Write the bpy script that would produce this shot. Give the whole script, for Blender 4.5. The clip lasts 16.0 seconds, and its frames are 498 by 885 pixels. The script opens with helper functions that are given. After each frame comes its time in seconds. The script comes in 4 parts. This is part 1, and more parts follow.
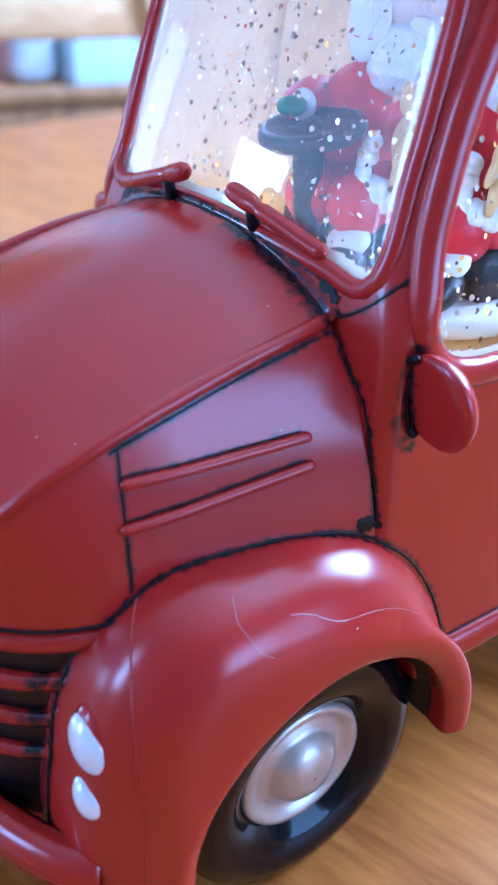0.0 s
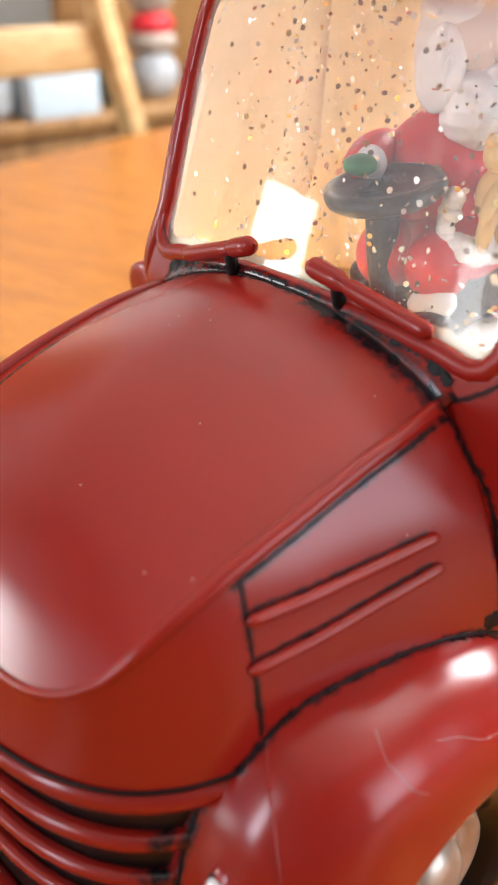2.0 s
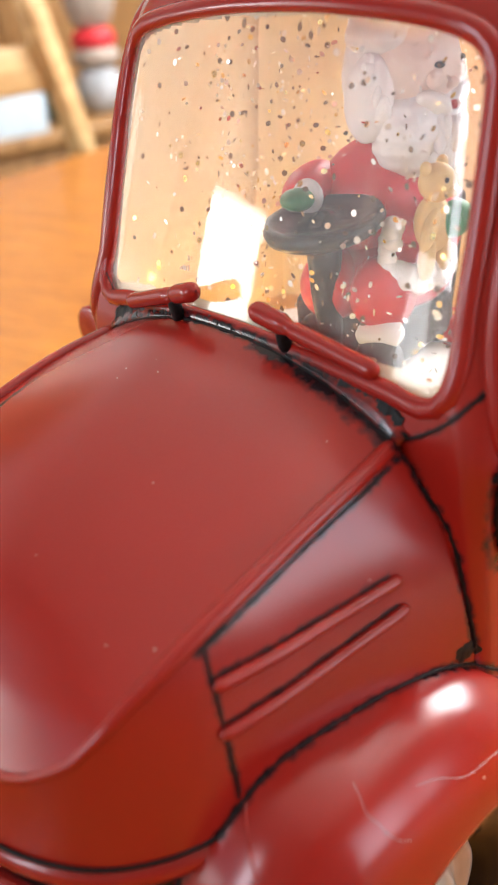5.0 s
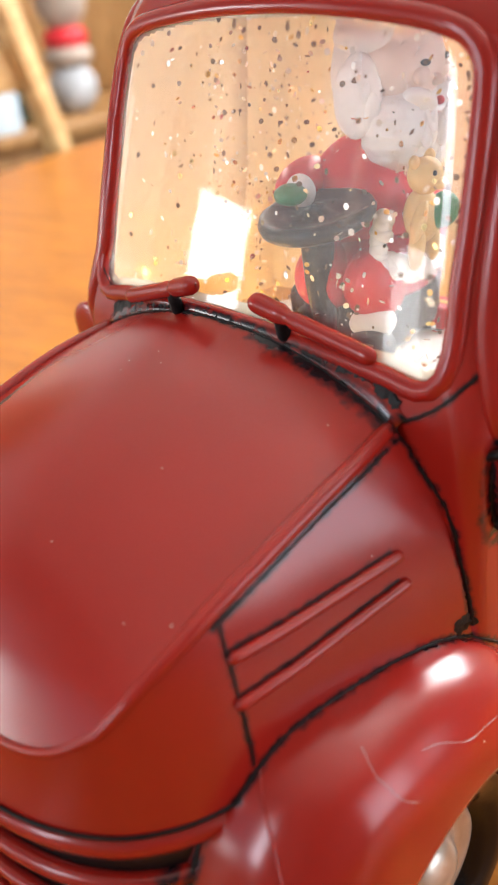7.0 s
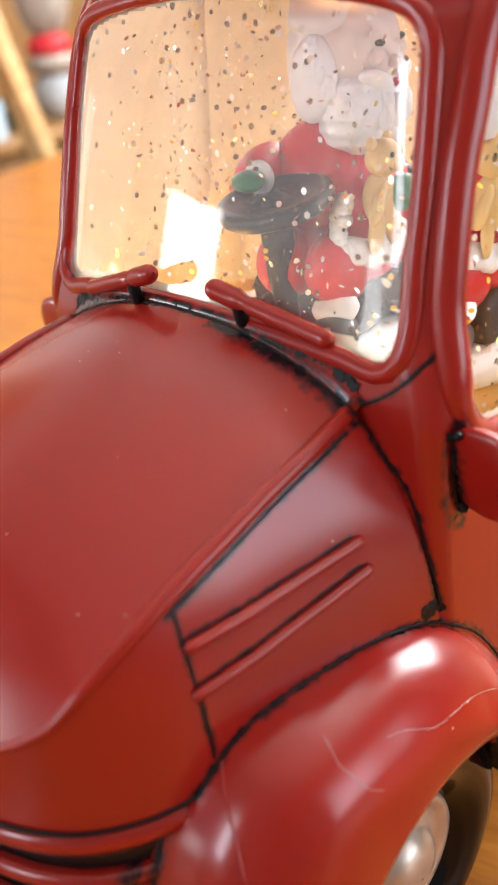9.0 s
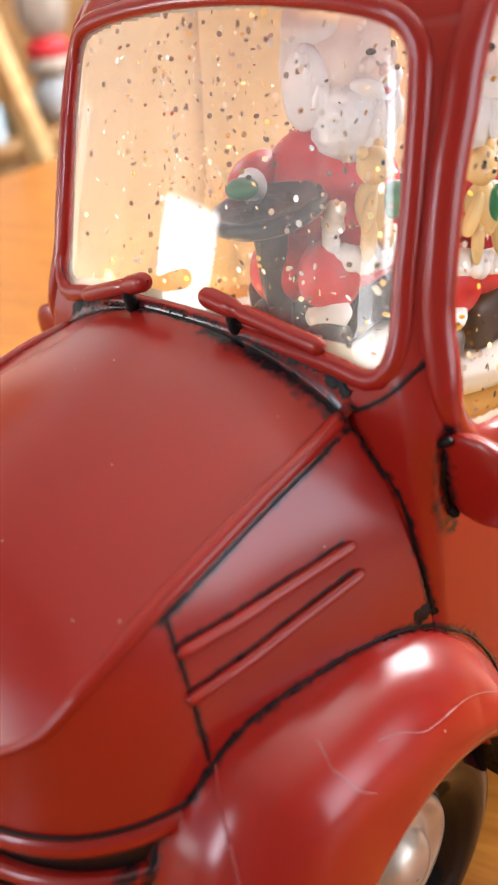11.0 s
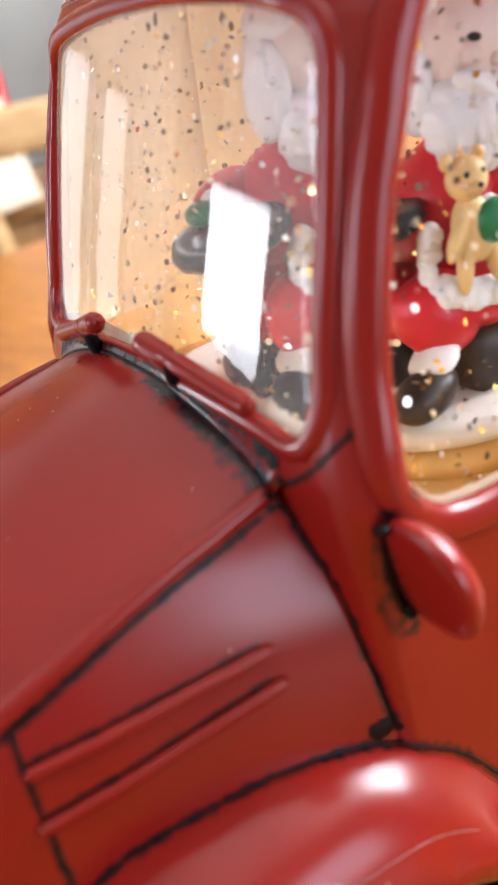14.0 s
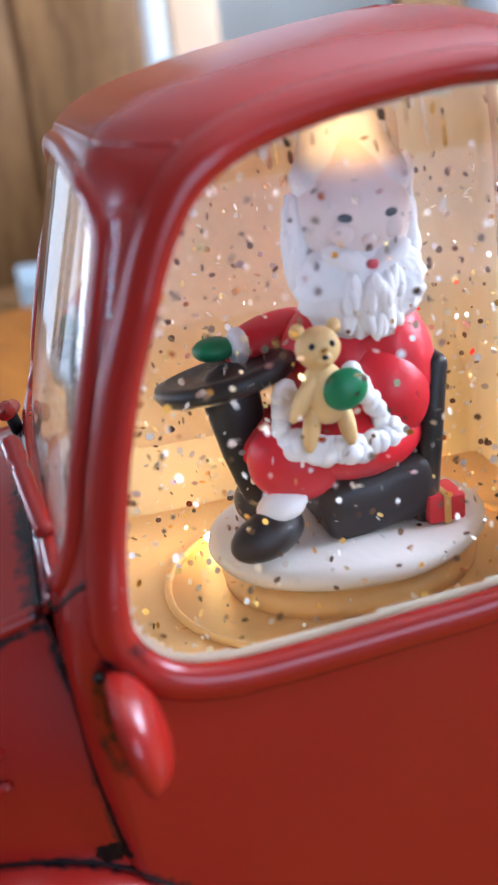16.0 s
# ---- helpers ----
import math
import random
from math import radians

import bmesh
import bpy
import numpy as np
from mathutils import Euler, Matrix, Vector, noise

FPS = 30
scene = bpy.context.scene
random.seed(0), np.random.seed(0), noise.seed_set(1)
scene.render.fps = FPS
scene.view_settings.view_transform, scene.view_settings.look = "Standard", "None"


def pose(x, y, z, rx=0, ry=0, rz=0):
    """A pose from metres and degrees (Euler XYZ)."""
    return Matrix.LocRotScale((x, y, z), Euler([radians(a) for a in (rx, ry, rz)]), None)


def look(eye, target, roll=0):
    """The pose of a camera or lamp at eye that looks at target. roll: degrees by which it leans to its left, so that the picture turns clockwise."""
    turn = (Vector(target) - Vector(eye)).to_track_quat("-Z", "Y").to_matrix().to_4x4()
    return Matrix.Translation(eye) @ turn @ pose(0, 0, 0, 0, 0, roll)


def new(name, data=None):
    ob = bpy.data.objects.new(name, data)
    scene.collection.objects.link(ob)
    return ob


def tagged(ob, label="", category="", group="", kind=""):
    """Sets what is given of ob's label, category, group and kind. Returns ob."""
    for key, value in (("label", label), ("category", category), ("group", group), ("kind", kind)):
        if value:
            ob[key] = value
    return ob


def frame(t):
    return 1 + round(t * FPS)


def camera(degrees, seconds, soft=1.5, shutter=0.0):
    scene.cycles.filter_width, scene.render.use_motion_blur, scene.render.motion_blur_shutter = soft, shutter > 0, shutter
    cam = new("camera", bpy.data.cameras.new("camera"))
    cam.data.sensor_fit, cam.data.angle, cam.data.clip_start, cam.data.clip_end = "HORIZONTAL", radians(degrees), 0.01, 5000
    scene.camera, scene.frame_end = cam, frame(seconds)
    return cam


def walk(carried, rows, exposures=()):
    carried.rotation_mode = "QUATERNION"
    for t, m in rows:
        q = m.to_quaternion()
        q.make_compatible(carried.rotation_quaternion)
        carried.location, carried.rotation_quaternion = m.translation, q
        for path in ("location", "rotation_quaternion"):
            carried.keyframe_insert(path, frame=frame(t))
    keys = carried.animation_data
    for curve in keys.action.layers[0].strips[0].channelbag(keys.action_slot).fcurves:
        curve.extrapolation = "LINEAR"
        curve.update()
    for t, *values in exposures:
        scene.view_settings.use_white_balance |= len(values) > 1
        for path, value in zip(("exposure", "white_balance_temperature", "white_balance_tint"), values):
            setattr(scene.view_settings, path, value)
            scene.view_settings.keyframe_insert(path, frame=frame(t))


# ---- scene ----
from mathutils.bvhtree import BVHTree
from mathutils.kdtree import KDTree

cam = camera(30.8, 16.0, soft=1.8)
cam.data.dof.use_dof = True
cam.data.dof.focus_distance = 0.20
cam.data.dof.aperture_fstop = 20.0
PATH = [
    # seconds, eye in metres, turn in degrees
    (0.0, 0.1665, -0.1197, 0.2049, 60.97, -2.96, 53.80),
    (0.5, 0.1518, -0.1252, 0.2131, 60.71, -1.52, 52.32),
    (1.0, 0.1449, -0.1254, 0.2151, 61.27, -1.07, 51.52),
    (1.5, 0.1311, -0.1242, 0.2159, 61.50, -0.11, 50.79),
    (2.0, 0.1327, -0.1244, 0.2112, 61.87, 0.70, 50.26),
    (2.5, 0.1309, -0.1182, 0.2111, 62.05, 1.67, 49.62),
    (3.0, 0.1398, -0.0989, 0.2153, 62.06, 2.98, 49.09),
    (3.5, 0.1349, -0.1007, 0.2098, 61.82, 3.41, 48.66),
    (4.0, 0.1301, -0.1125, 0.2124, 61.90, 3.86, 48.00),
    (6.5, 0.1335, -0.1208, 0.2214, 61.56, 4.23, 45.44),
    (7.0, 0.1333, -0.1251, 0.2199, 61.53, 4.68, 45.03),
    (7.5, 0.1374, -0.1263, 0.2182, 61.50, 4.97, 44.58),
    (8.0, 0.1364, -0.1288, 0.2148, 61.62, 5.24, 44.37),
    (8.5, 0.1368, -0.1255, 0.2143, 61.66, 5.48, 44.23),
    (9.0, 0.1376, -0.1198, 0.2151, 61.74, 5.73, 44.21),
    (9.5, 0.1382, -0.1171, 0.2154, 61.62, 5.92, 44.19),
    (12.0, 0.1435, -0.1206, 0.2172, 61.96, 6.17, 44.25),
    (12.5, 0.1514, -0.1172, 0.2171, 61.80, 6.43, 44.54),
    (13.0, 0.1583, -0.1171, 0.2202, 61.83, 6.89, 45.05),
    (13.5, 0.1614, -0.0951, 0.2189, 62.03, 8.55, 48.26),
    (14.0, 0.1476, -0.0650, 0.2085, 63.46, 10.73, 55.85),
    (14.5, 0.1455, -0.0424, 0.2210, 64.16, 10.73, 60.47),
    (15.0, 0.1543, -0.0265, 0.2236, 65.53, 7.00, 65.08),
    (15.5, 0.1649, -0.0122, 0.2237, 66.31, 5.84, 69.37),
    (16.0, 0.1778, -0.0015, 0.2227, 66.82, 5.43, 72.94),
]
EXPOSURES = [(0.0, 0.50, 3850, 9), (0.5, 0.56, 4600, 11), (1.0, 0.54, 5400, 11), (1.5, 0.46, 6400, 11), (2.5, 0.42, 6800, 11), (13.4, 0.47, 6700, 11), (14.0, 0.30, 6300, 11), (14.4, 0.22, 6100, 10), (16.0, -0.1, 5250, 9)]
walk(cam, [(t, pose(x, y, z, rx, ry, rz)) for t, x, y, z, rx, ry, rz in PATH], EXPOSURES)

# ---- world and large lights ----
world = bpy.data.worlds.new("sky")
scene.world = world
world.use_nodes = True
sky = world.node_tree.nodes.new("ShaderNodeTexSky")
sky.sky_type, sky.sun_disc, sky.sun_elevation, sky.sun_rotation = "NISHITA", False, radians(30), radians(120)
background = world.node_tree.nodes["Background"]
world.node_tree.links.new(sky.outputs[0], background.inputs[0])
background.inputs[1].default_value = 0.1


def window_light(eye, target, w, h, power, colour):
    data = bpy.data.lights.new("window_light", "AREA")
    data.shape, data.size, data.size_y, data.energy, data.color = "RECTANGLE", w, h, power, colour
    ob = new("window_light", data)
    ob.matrix_world = look(eye, target)
    return ob


def lamp_point(name, place, power, colour, size):
    data = bpy.data.lights.new(name, "POINT")
    data.energy, data.color, data.shadow_soft_size = power, colour, size
    ob = new(name, data)
    ob.location = place
    return ob


window_light((1.56, 0.55, 0.42), (0, 0.2, 0.2), 0.9, 0.7, 8, (0.72, 0.83, 1.0))
window_light((0.15, 1.80, 1.10), (0.05, 0, 0.9), 1.2, 0.8, 78, (0.92, 0.95, 1.0))
window_light((-1.12, 1.80, 1.10), (-0.7, 0, 0.85), 1.05, 0.8, 36, (0.92, 0.95, 1.0))
window_light((-1.73, -1.36, 0.17), (-0.9, 0, 0.18), 0.33, 0.47, 7.5, (0.92, 0.96, 1.0))
window_light((-2.56, -0.84, 0.08), (0, -0.5, 0.15), 0.20, 0.95, 0.9, (0.86, 0.93, 1.0))
window_light((-2.56, -0.42, 0.08), (0, -0.3, 0.15), 0.26, 0.95, 1.1, (0.86, 0.93, 1.0))
window_light((-0.62, -1.36, 0.25), (-0.3, 0, 0.22), 0.16, 0.30, 0.9, (0.86, 0.93, 1.0))
window_light((-0.13, -1.36, 0.62), (-0.08, 0, 0.45), 0.26, 0.50, 5.0, (0.80, 0.86, 1.0))
lamp_point("led_lamp", (0.000, 0.0665, 0.2105), 0.015, (1.0, 0.62, 0.22), 0.002)
lamp_point("led_lamp", (-0.032, 0.035, 0.1190), 0.020, (1.0, 0.60, 0.18), 0.0012)
lamp_point("led_lamp", (-0.032, 0.090, 0.1190), 0.020, (1.0, 0.60, 0.18), 0.0012)


# ---- materials ----
def material(name, colour, rough=0.5, metal=0.0, vary=0.12, scale=60.0, bump=0.0, bump_scale=400.0, coat=0.0, specks=None, transmission=0.0, ior=1.45, stretch=(1, 1, 1)):
    m = bpy.data.materials.new(name)
    m.use_nodes = True
    nt = m.node_tree
    b = nt.nodes["Principled BSDF"]
    coord = nt.nodes.new("ShaderNodeTexCoord")
    mp = nt.nodes.new("ShaderNodeMapping")
    mp.inputs["Scale"].default_value = stretch
    nt.links.new(coord.outputs["Object"], mp.inputs[0])
    n = nt.nodes.new("ShaderNodeTexNoise")
    n.inputs["Scale"].default_value, n.inputs["Detail"].default_value = scale, 6
    nt.links.new(mp.outputs[0], n.inputs[0])
    ramp = nt.nodes.new("ShaderNodeValToRGB")
    lo = [c * (1 - vary) for c in colour]
    hi = [min(1, c * (1 + vary)) for c in colour]
    ramp.color_ramp.elements[0].position, ramp.color_ramp.elements[1].position = 0.3, 0.7
    ramp.color_ramp.elements[0].color, ramp.color_ramp.elements[1].color = (*lo, 1), (*hi, 1)
    nt.links.new(n.outputs[0], ramp.inputs[0])
    out = ramp.outputs[0]
    if specks:
        v = nt.nodes.new("ShaderNodeTexVoronoi")
        v.inputs["Scale"].default_value = specks[0]
        nt.links.new(mp.outputs[0], v.inputs[0])
        less = nt.nodes.new("ShaderNodeMath")
        less.operation, less.inputs[1].default_value = "LESS_THAN", specks[1]
        nt.links.new(v.outputs["Distance"], less.inputs[0])
        n3 = nt.nodes.new("ShaderNodeTexNoise")
        n3.inputs["Scale"].default_value = specks[0] * 0.25
        nt.links.new(mp.outputs[0], n3.inputs[0])
        gate = nt.nodes.new("ShaderNodeMath")
        gate.operation, gate.inputs[1].default_value = "GREATER_THAN", 0.6
        nt.links.new(n3.outputs[0], gate.inputs[0])
        both = nt.nodes.new("ShaderNodeMath")
        both.operation = "MULTIPLY"
        nt.links.new(less.outputs[0], both.inputs[0])
        nt.links.new(gate.outputs[0], both.inputs[1])
        mix = nt.nodes.new("ShaderNodeMix")
        mix.data_type = "RGBA"
        nt.links.new(both.outputs[0], mix.inputs["Factor"])
        nt.links.new(out, mix.inputs["A"])
        mix.inputs["B"].default_value = (*specks[2], 1)
        out = mix.outputs["Result"]
    nt.links.new(out, b.inputs["Base Color"])
    rr = nt.nodes.new("ShaderNodeMapRange")
    rr.inputs["To Min"].default_value, rr.inputs["To Max"].default_value = max(0.0, rough - 0.06), rough + 0.06
    nt.links.new(n.outputs[0], rr.inputs["Value"])
    if rough > 0.02:
        nt.links.new(rr.outputs[0], b.inputs["Roughness"])
    else:
        b.inputs["Roughness"].default_value = 0.0
    b.inputs["Metallic"].default_value = metal
    b.inputs["Coat Weight"].default_value = coat
    b.inputs["Coat Roughness"].default_value = 0.18
    b.inputs["Transmission Weight"].default_value, b.inputs["IOR"].default_value = transmission, ior
    if bump:
        n2 = nt.nodes.new("ShaderNodeTexNoise")
        n2.inputs["Scale"].default_value, n2.inputs["Detail"].default_value = bump_scale, 4
        nt.links.new(mp.outputs[0], n2.inputs[0])
        bp = nt.nodes.new("ShaderNodeBump")
        bp.inputs["Strength"].default_value, bp.inputs["Distance"].default_value = bump, 0.0006
        nt.links.new(n2.outputs[0], bp.inputs["Height"])
        nt.links.new(bp.outputs[0], b.inputs["Normal"])
    return m


def glowing(name, colour, strength):
    m = bpy.data.materials.new(name)
    m.use_nodes = True
    b = m.node_tree.nodes["Principled BSDF"]
    b.inputs["Base Color"].default_value = (*colour, 1)
    b.inputs["Emission Color"].default_value, b.inputs["Emission Strength"].default_value = (*colour, 1), strength
    return m


def wood(name, dark, light, rough, scale, stretch, coat=0.0):
    m = material(name, light, rough, coat=coat)
    nt = m.node_tree
    b = nt.nodes["Principled BSDF"]
    coord = nt.nodes.new("ShaderNodeTexCoord")
    mp = nt.nodes.new("ShaderNodeMapping")
    mp.inputs["Scale"].default_value = stretch
    nt.links.new(coord.outputs["Object"], mp.inputs[0])
    big = nt.nodes.new("ShaderNodeTexNoise")
    big.inputs["Scale"].default_value, big.inputs["Detail"].default_value, big.inputs["Distortion"].default_value = scale, 8, 1.2
    nt.links.new(mp.outputs[0], big.inputs[0])
    fine = nt.nodes.new("ShaderNodeTexNoise")
    fine.inputs["Scale"].default_value, fine.inputs["Detail"].default_value = scale * 7, 6
    nt.links.new(mp.outputs[0], fine.inputs[0])
    add = nt.nodes.new("ShaderNodeMix")
    add.inputs["Factor"].default_value = 0.35
    nt.links.new(big.outputs[0], add.inputs["A"])
    nt.links.new(fine.outputs[0], add.inputs["B"])
    ramp = nt.nodes.new("ShaderNodeValToRGB")
    ramp.color_ramp.elements[0].position, ramp.color_ramp.elements[1].position = 0.36, 0.62
    ramp.color_ramp.elements[0].color, ramp.color_ramp.elements[1].color = (*dark, 1), (*light, 1)
    nt.links.new(add.outputs[0], ramp.inputs[0])
    nt.links.new(ramp.outputs[0], b.inputs["Base Color"])
    bp = nt.nodes.new("ShaderNodeBump")
    bp.inputs["Strength"].default_value, bp.inputs["Distance"].default_value = 0.12, 0.001
    nt.links.new(fine.outputs[0], bp.inputs["Height"])
    nt.links.new(bp.outputs[0], b.inputs["Normal"])
    return m


RED = material("red_satin_paint", (0.305, 0.013, 0.008), 0.23, vary=0.05, scale=22, bump=0.05, bump_scale=120, specks=(260, 0.05, (0.6, 0.4, 0.36)), ior=1.5)


def antiqued(m):
    """Black antiquing paint rubbed into the seams: the mesh says where, noise makes it ragged."""
    nt = m.node_tree
    b = nt.nodes["Principled BSDF"]
    old = b.inputs["Base Color"].links[0].from_socket
    att = nt.nodes.new("ShaderNodeAttribute")
    att.attribute_name = "antiquing"
    coord = nt.nodes.new("ShaderNodeTexCoord")
    n = nt.nodes.new("ShaderNodeTexNoise")
    n.inputs["Scale"].default_value, n.inputs["Detail"].default_value = 420, 6
    nt.links.new(coord.outputs["Object"], n.inputs[0])
    add = nt.nodes.new("ShaderNodeMath")
    add.operation = "MULTIPLY_ADD"
    add.inputs[1].default_value = 1.5
    nt.links.new(n.outputs[0], add.inputs[0])
    nt.links.new(att.outputs["Fac"], add.inputs[2])
    rng = nt.nodes.new("ShaderNodeMapRange")
    rng.inputs["From Min"].default_value, rng.inputs["From Max"].default_value = 1.02, 1.62
    nt.links.new(add.outputs[0], rng.inputs["Value"])
    gate = nt.nodes.new("ShaderNodeMath")
    gate.operation = "MULTIPLY"
    cut = nt.nodes.new("ShaderNodeMapRange")
    cut.inputs["From Max"].default_value = 0.25
    nt.links.new(att.outputs["Fac"], cut.inputs["Value"])
    nt.links.new(rng.outputs[0], gate.inputs[0])
    nt.links.new(cut.outputs[0], gate.inputs[1])
    mix = nt.nodes.new("ShaderNodeMix")
    mix.data_type = "RGBA"
    nt.links.new(gate.outputs[0], mix.inputs["Factor"])
    nt.links.new(old, mix.inputs["A"])
    mix.inputs["B"].default_value = (0.010, 0.008, 0.011, 1)
    nt.links.new(mix.outputs["Result"], b.inputs["Base Color"])


antiqued(RED)
# black antiquing paint; the wheel arch liner also takes it as painted shade
WASH_AND_SHADE_BLACK = material("black_antiquing_and_shade", (0.005, 0.0045, 0.005), 0.45, vary=0.4, bump=0.8, ior=1.3)
RUBBER = material("black_gloss_tyre_paint", (0.003, 0.003, 0.004), 0.12, vary=0.2, bump=0.06, ior=1.3)
RUBBER.node_tree.nodes["Principled BSDF"].inputs["Specular IOR Level"].default_value = 0.6
SILVER = material("silver_paint", (0.56, 0.48, 0.40), 0.32, metal=0.55, vary=0.12, scale=120, bump=0.15, bump_scale=300)
PEARL = material("pearl_silver_lamp_paint", (0.74, 0.73, 0.74), 0.24, metal=0.25, vary=0.1, bump=0.1)
GRILLE_DARK = material("near_black_grille_backing", (0.009, 0.005, 0.005), 0.4, vary=0.4, bump=0.4)
WATER = material("clear_water", (1.0, 1.0, 1.0), 0.0, vary=0.0, transmission=1.0, ior=1.33)
TABLE = wood("orange_pine_varnish", (0.245, 0.072, 0.008), (0.45, 0.168, 0.022), 0.36, 9, (1.0, 7.0, 7.0))
TABLE.node_tree.nodes["Principled BSDF"].inputs["Specular IOR Level"].default_value = 0.25
CHAIR_WOOD = wood("light_beech_wood", (0.42, 0.24, 0.09), (0.62, 0.42, 0.20), 0.45, 12, (1, 1, 6))
DRESSER_WOOD = wood("brown_oak_wood", (0.19, 0.092, 0.028), (0.37, 0.19, 0.066), 0.5, 6, (1, 6, 1))
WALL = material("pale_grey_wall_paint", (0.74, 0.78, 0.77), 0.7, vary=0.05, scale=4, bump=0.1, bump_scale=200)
# dark brown for the unseen east and south walls, chosen to cut bounce light
WALL_LOW_BOUNCE = material("low_bounce_wall_brown", (0.16, 0.14, 0.12), 0.7, vary=0.08, scale=4)
CEILING = material("white_ceiling_paint", (0.82, 0.82, 0.80), 0.8, vary=0.03, scale=4)
FLOOR = wood("brown_floor_boards", (0.26, 0.17, 0.09), (0.46, 0.32, 0.18), 0.5, 4, (1, 8, 1))
WHITE_TRIM = material("white_gloss_trim", (0.8, 0.8, 0.78), 0.4, vary=0.03)
SNOW = material("white_resin_snow", (0.80, 0.76, 0.70), 0.55, vary=0.06, bump=0.5, bump_scale=260)
CREAM = material("cream_plastic_liner", (0.80, 0.70, 0.48), 0.4, vary=0.12, scale=30)
AMBER = material("amber_tinted_plastic", (0.78, 0.50, 0.20), 0.35, vary=0.15, scale=30)
COAT_RED = material("figurine_red_paint", (0.58, 0.012, 0.022), 0.4, vary=0.12, bump=0.2)
BEARD = material("figurine_white_paint", (0.80, 0.78, 0.76), 0.5, vary=0.06, bump=0.7, bump_scale=330, stretch=(1, 1, 0.4))
SKIN = material("figurine_pale_pink_paint", (0.78, 0.64, 0.57), 0.5, vary=0.06)
GREEN = material("green_paint", (0.012, 0.17, 0.06), 0.4, vary=0.15, bump=0.1)
BLACK = material("figurine_black_paint", (0.013, 0.012, 0.013), 0.35, vary=0.3, bump=0.3)
TAN = material("honey_tan_paint", (0.68, 0.46, 0.19), 0.5, vary=0.1, bump=0.2)
GOLD = material("gold_paint", (0.7, 0.45, 0.12), 0.3, metal=0.8)
FLAKE = material("silver_glitter", (0.92, 0.90, 0.86), 0.35, metal=0.9)
FLAKE_DARK = material("bronze_glitter", (0.20, 0.13, 0.08), 0.3, metal=0.8)
FLAKE_GOLD = material("gold_glitter", (0.95, 0.70, 0.25), 0.2, metal=1.0)
BLUE_GREY = material("pale_blue_card", (0.50, 0.60, 0.66), 0.6, vary=0.06)
GREY_CLOTH = material("grey_cloth", (0.42, 0.44, 0.46), 0.8, vary=0.25, scale=20, bump=0.3)
RED_CARD = material("bright_red_card", (0.6, 0.02, 0.03), 0.5, vary=0.1)
BEIGE_CARD = material("beige_card", (0.72, 0.58, 0.42), 0.6, vary=0.08)
DARK_GREEN = material("dark_green_glass", (0.02, 0.05, 0.04), 0.2, vary=0.2)
MUTED = material("muted_grey_beige_paint", (0.36, 0.29, 0.24), 0.6, vary=0.2, scale=18)
LILAC = material("lilac_cloth", (0.46, 0.36, 0.58), 0.8, vary=0.3, scale=30, bump=0.3)
PEACH = material("pale_peach_wood", (0.74, 0.52, 0.33), 0.5, vary=0.1, scale=8)
LED = glowing("warm_led", (1.0, 0.55, 0.15), 8.0)
MILKY = bpy.data.materials.new("milky_clear_plastic")
MILKY.use_nodes = True
tree = MILKY.node_tree
clear, mixer, cloud = tree.nodes.new("ShaderNodeBsdfTransparent"), tree.nodes.new("ShaderNodeMixShader"), tree.nodes.new("ShaderNodeTexNoise")
cloud.inputs["Scale"].default_value = 45
amount = tree.nodes.new("ShaderNodeMapRange")
amount.inputs["To Min"].default_value, amount.inputs["To Max"].default_value = 0.11, 0.22
tree.links.new(cloud.outputs[0], amount.inputs["Value"])
tree.links.new(amount.outputs[0], mixer.inputs[0])
tree.links.new(clear.outputs[0], mixer.inputs[1])
tree.links.new(tree.nodes["Principled BSDF"].outputs[0], mixer.inputs[2])
tree.links.new(mixer.outputs[0], tree.nodes["Material Output"].inputs[0])
FROST = MILKY.copy()
gloss, edge_on, top_mix = tree.nodes.new("ShaderNodeBsdfGlossy"), tree.nodes.new("ShaderNodeFresnel"), tree.nodes.new("ShaderNodeMixShader")
gloss.inputs["Roughness"].default_value, edge_on.inputs["IOR"].default_value = 0.02, 1.55
tree.links.new(edge_on.outputs[0], top_mix.inputs[0])
tree.links.new(mixer.outputs[0], top_mix.inputs[1])
tree.links.new(gloss.outputs[0], top_mix.inputs[2])
tree.links.new(top_mix.outputs[0], tree.nodes["Material Output"].inputs[0])
FROST.name = "frosted_cream_plastic"
frost_amount = FROST.node_tree.nodes[amount.name]
frost_amount.inputs["To Min"].default_value, frost_amount.inputs["To Max"].default_value = 0.55, 0.72
FROST.node_tree.nodes["Principled BSDF"].inputs["Base Color"].default_value = (0.84, 0.70, 0.47, 1)
tree.nodes["Principled BSDF"].inputs["Base Color"].default_value = (0.9, 0.88, 0.85, 1)
tree.nodes["Principled BSDF"].inputs["Roughness"].default_value = 0.5


# ---- mesh helpers ----
def link(name, verts, faces, mats, parent=None, label="", smooth=True, slots=None):
    me = bpy.data.meshes.new(name)
    me.from_pydata([tuple(v) for v in verts], [], faces)
    for m in (mats if isinstance(mats, (list, tuple)) else [mats]):
        me.materials.append(m)
    if slots is not None:
        me.polygons.foreach_set("material_index", slots)
    me.polygons.foreach_set("use_smooth", [smooth] * len(me.polygons))
    me.validate()
    ob = new(name, me)
    if parent:
        ob.parent = parent
    if label:
        ob["label"] = label
    return ob


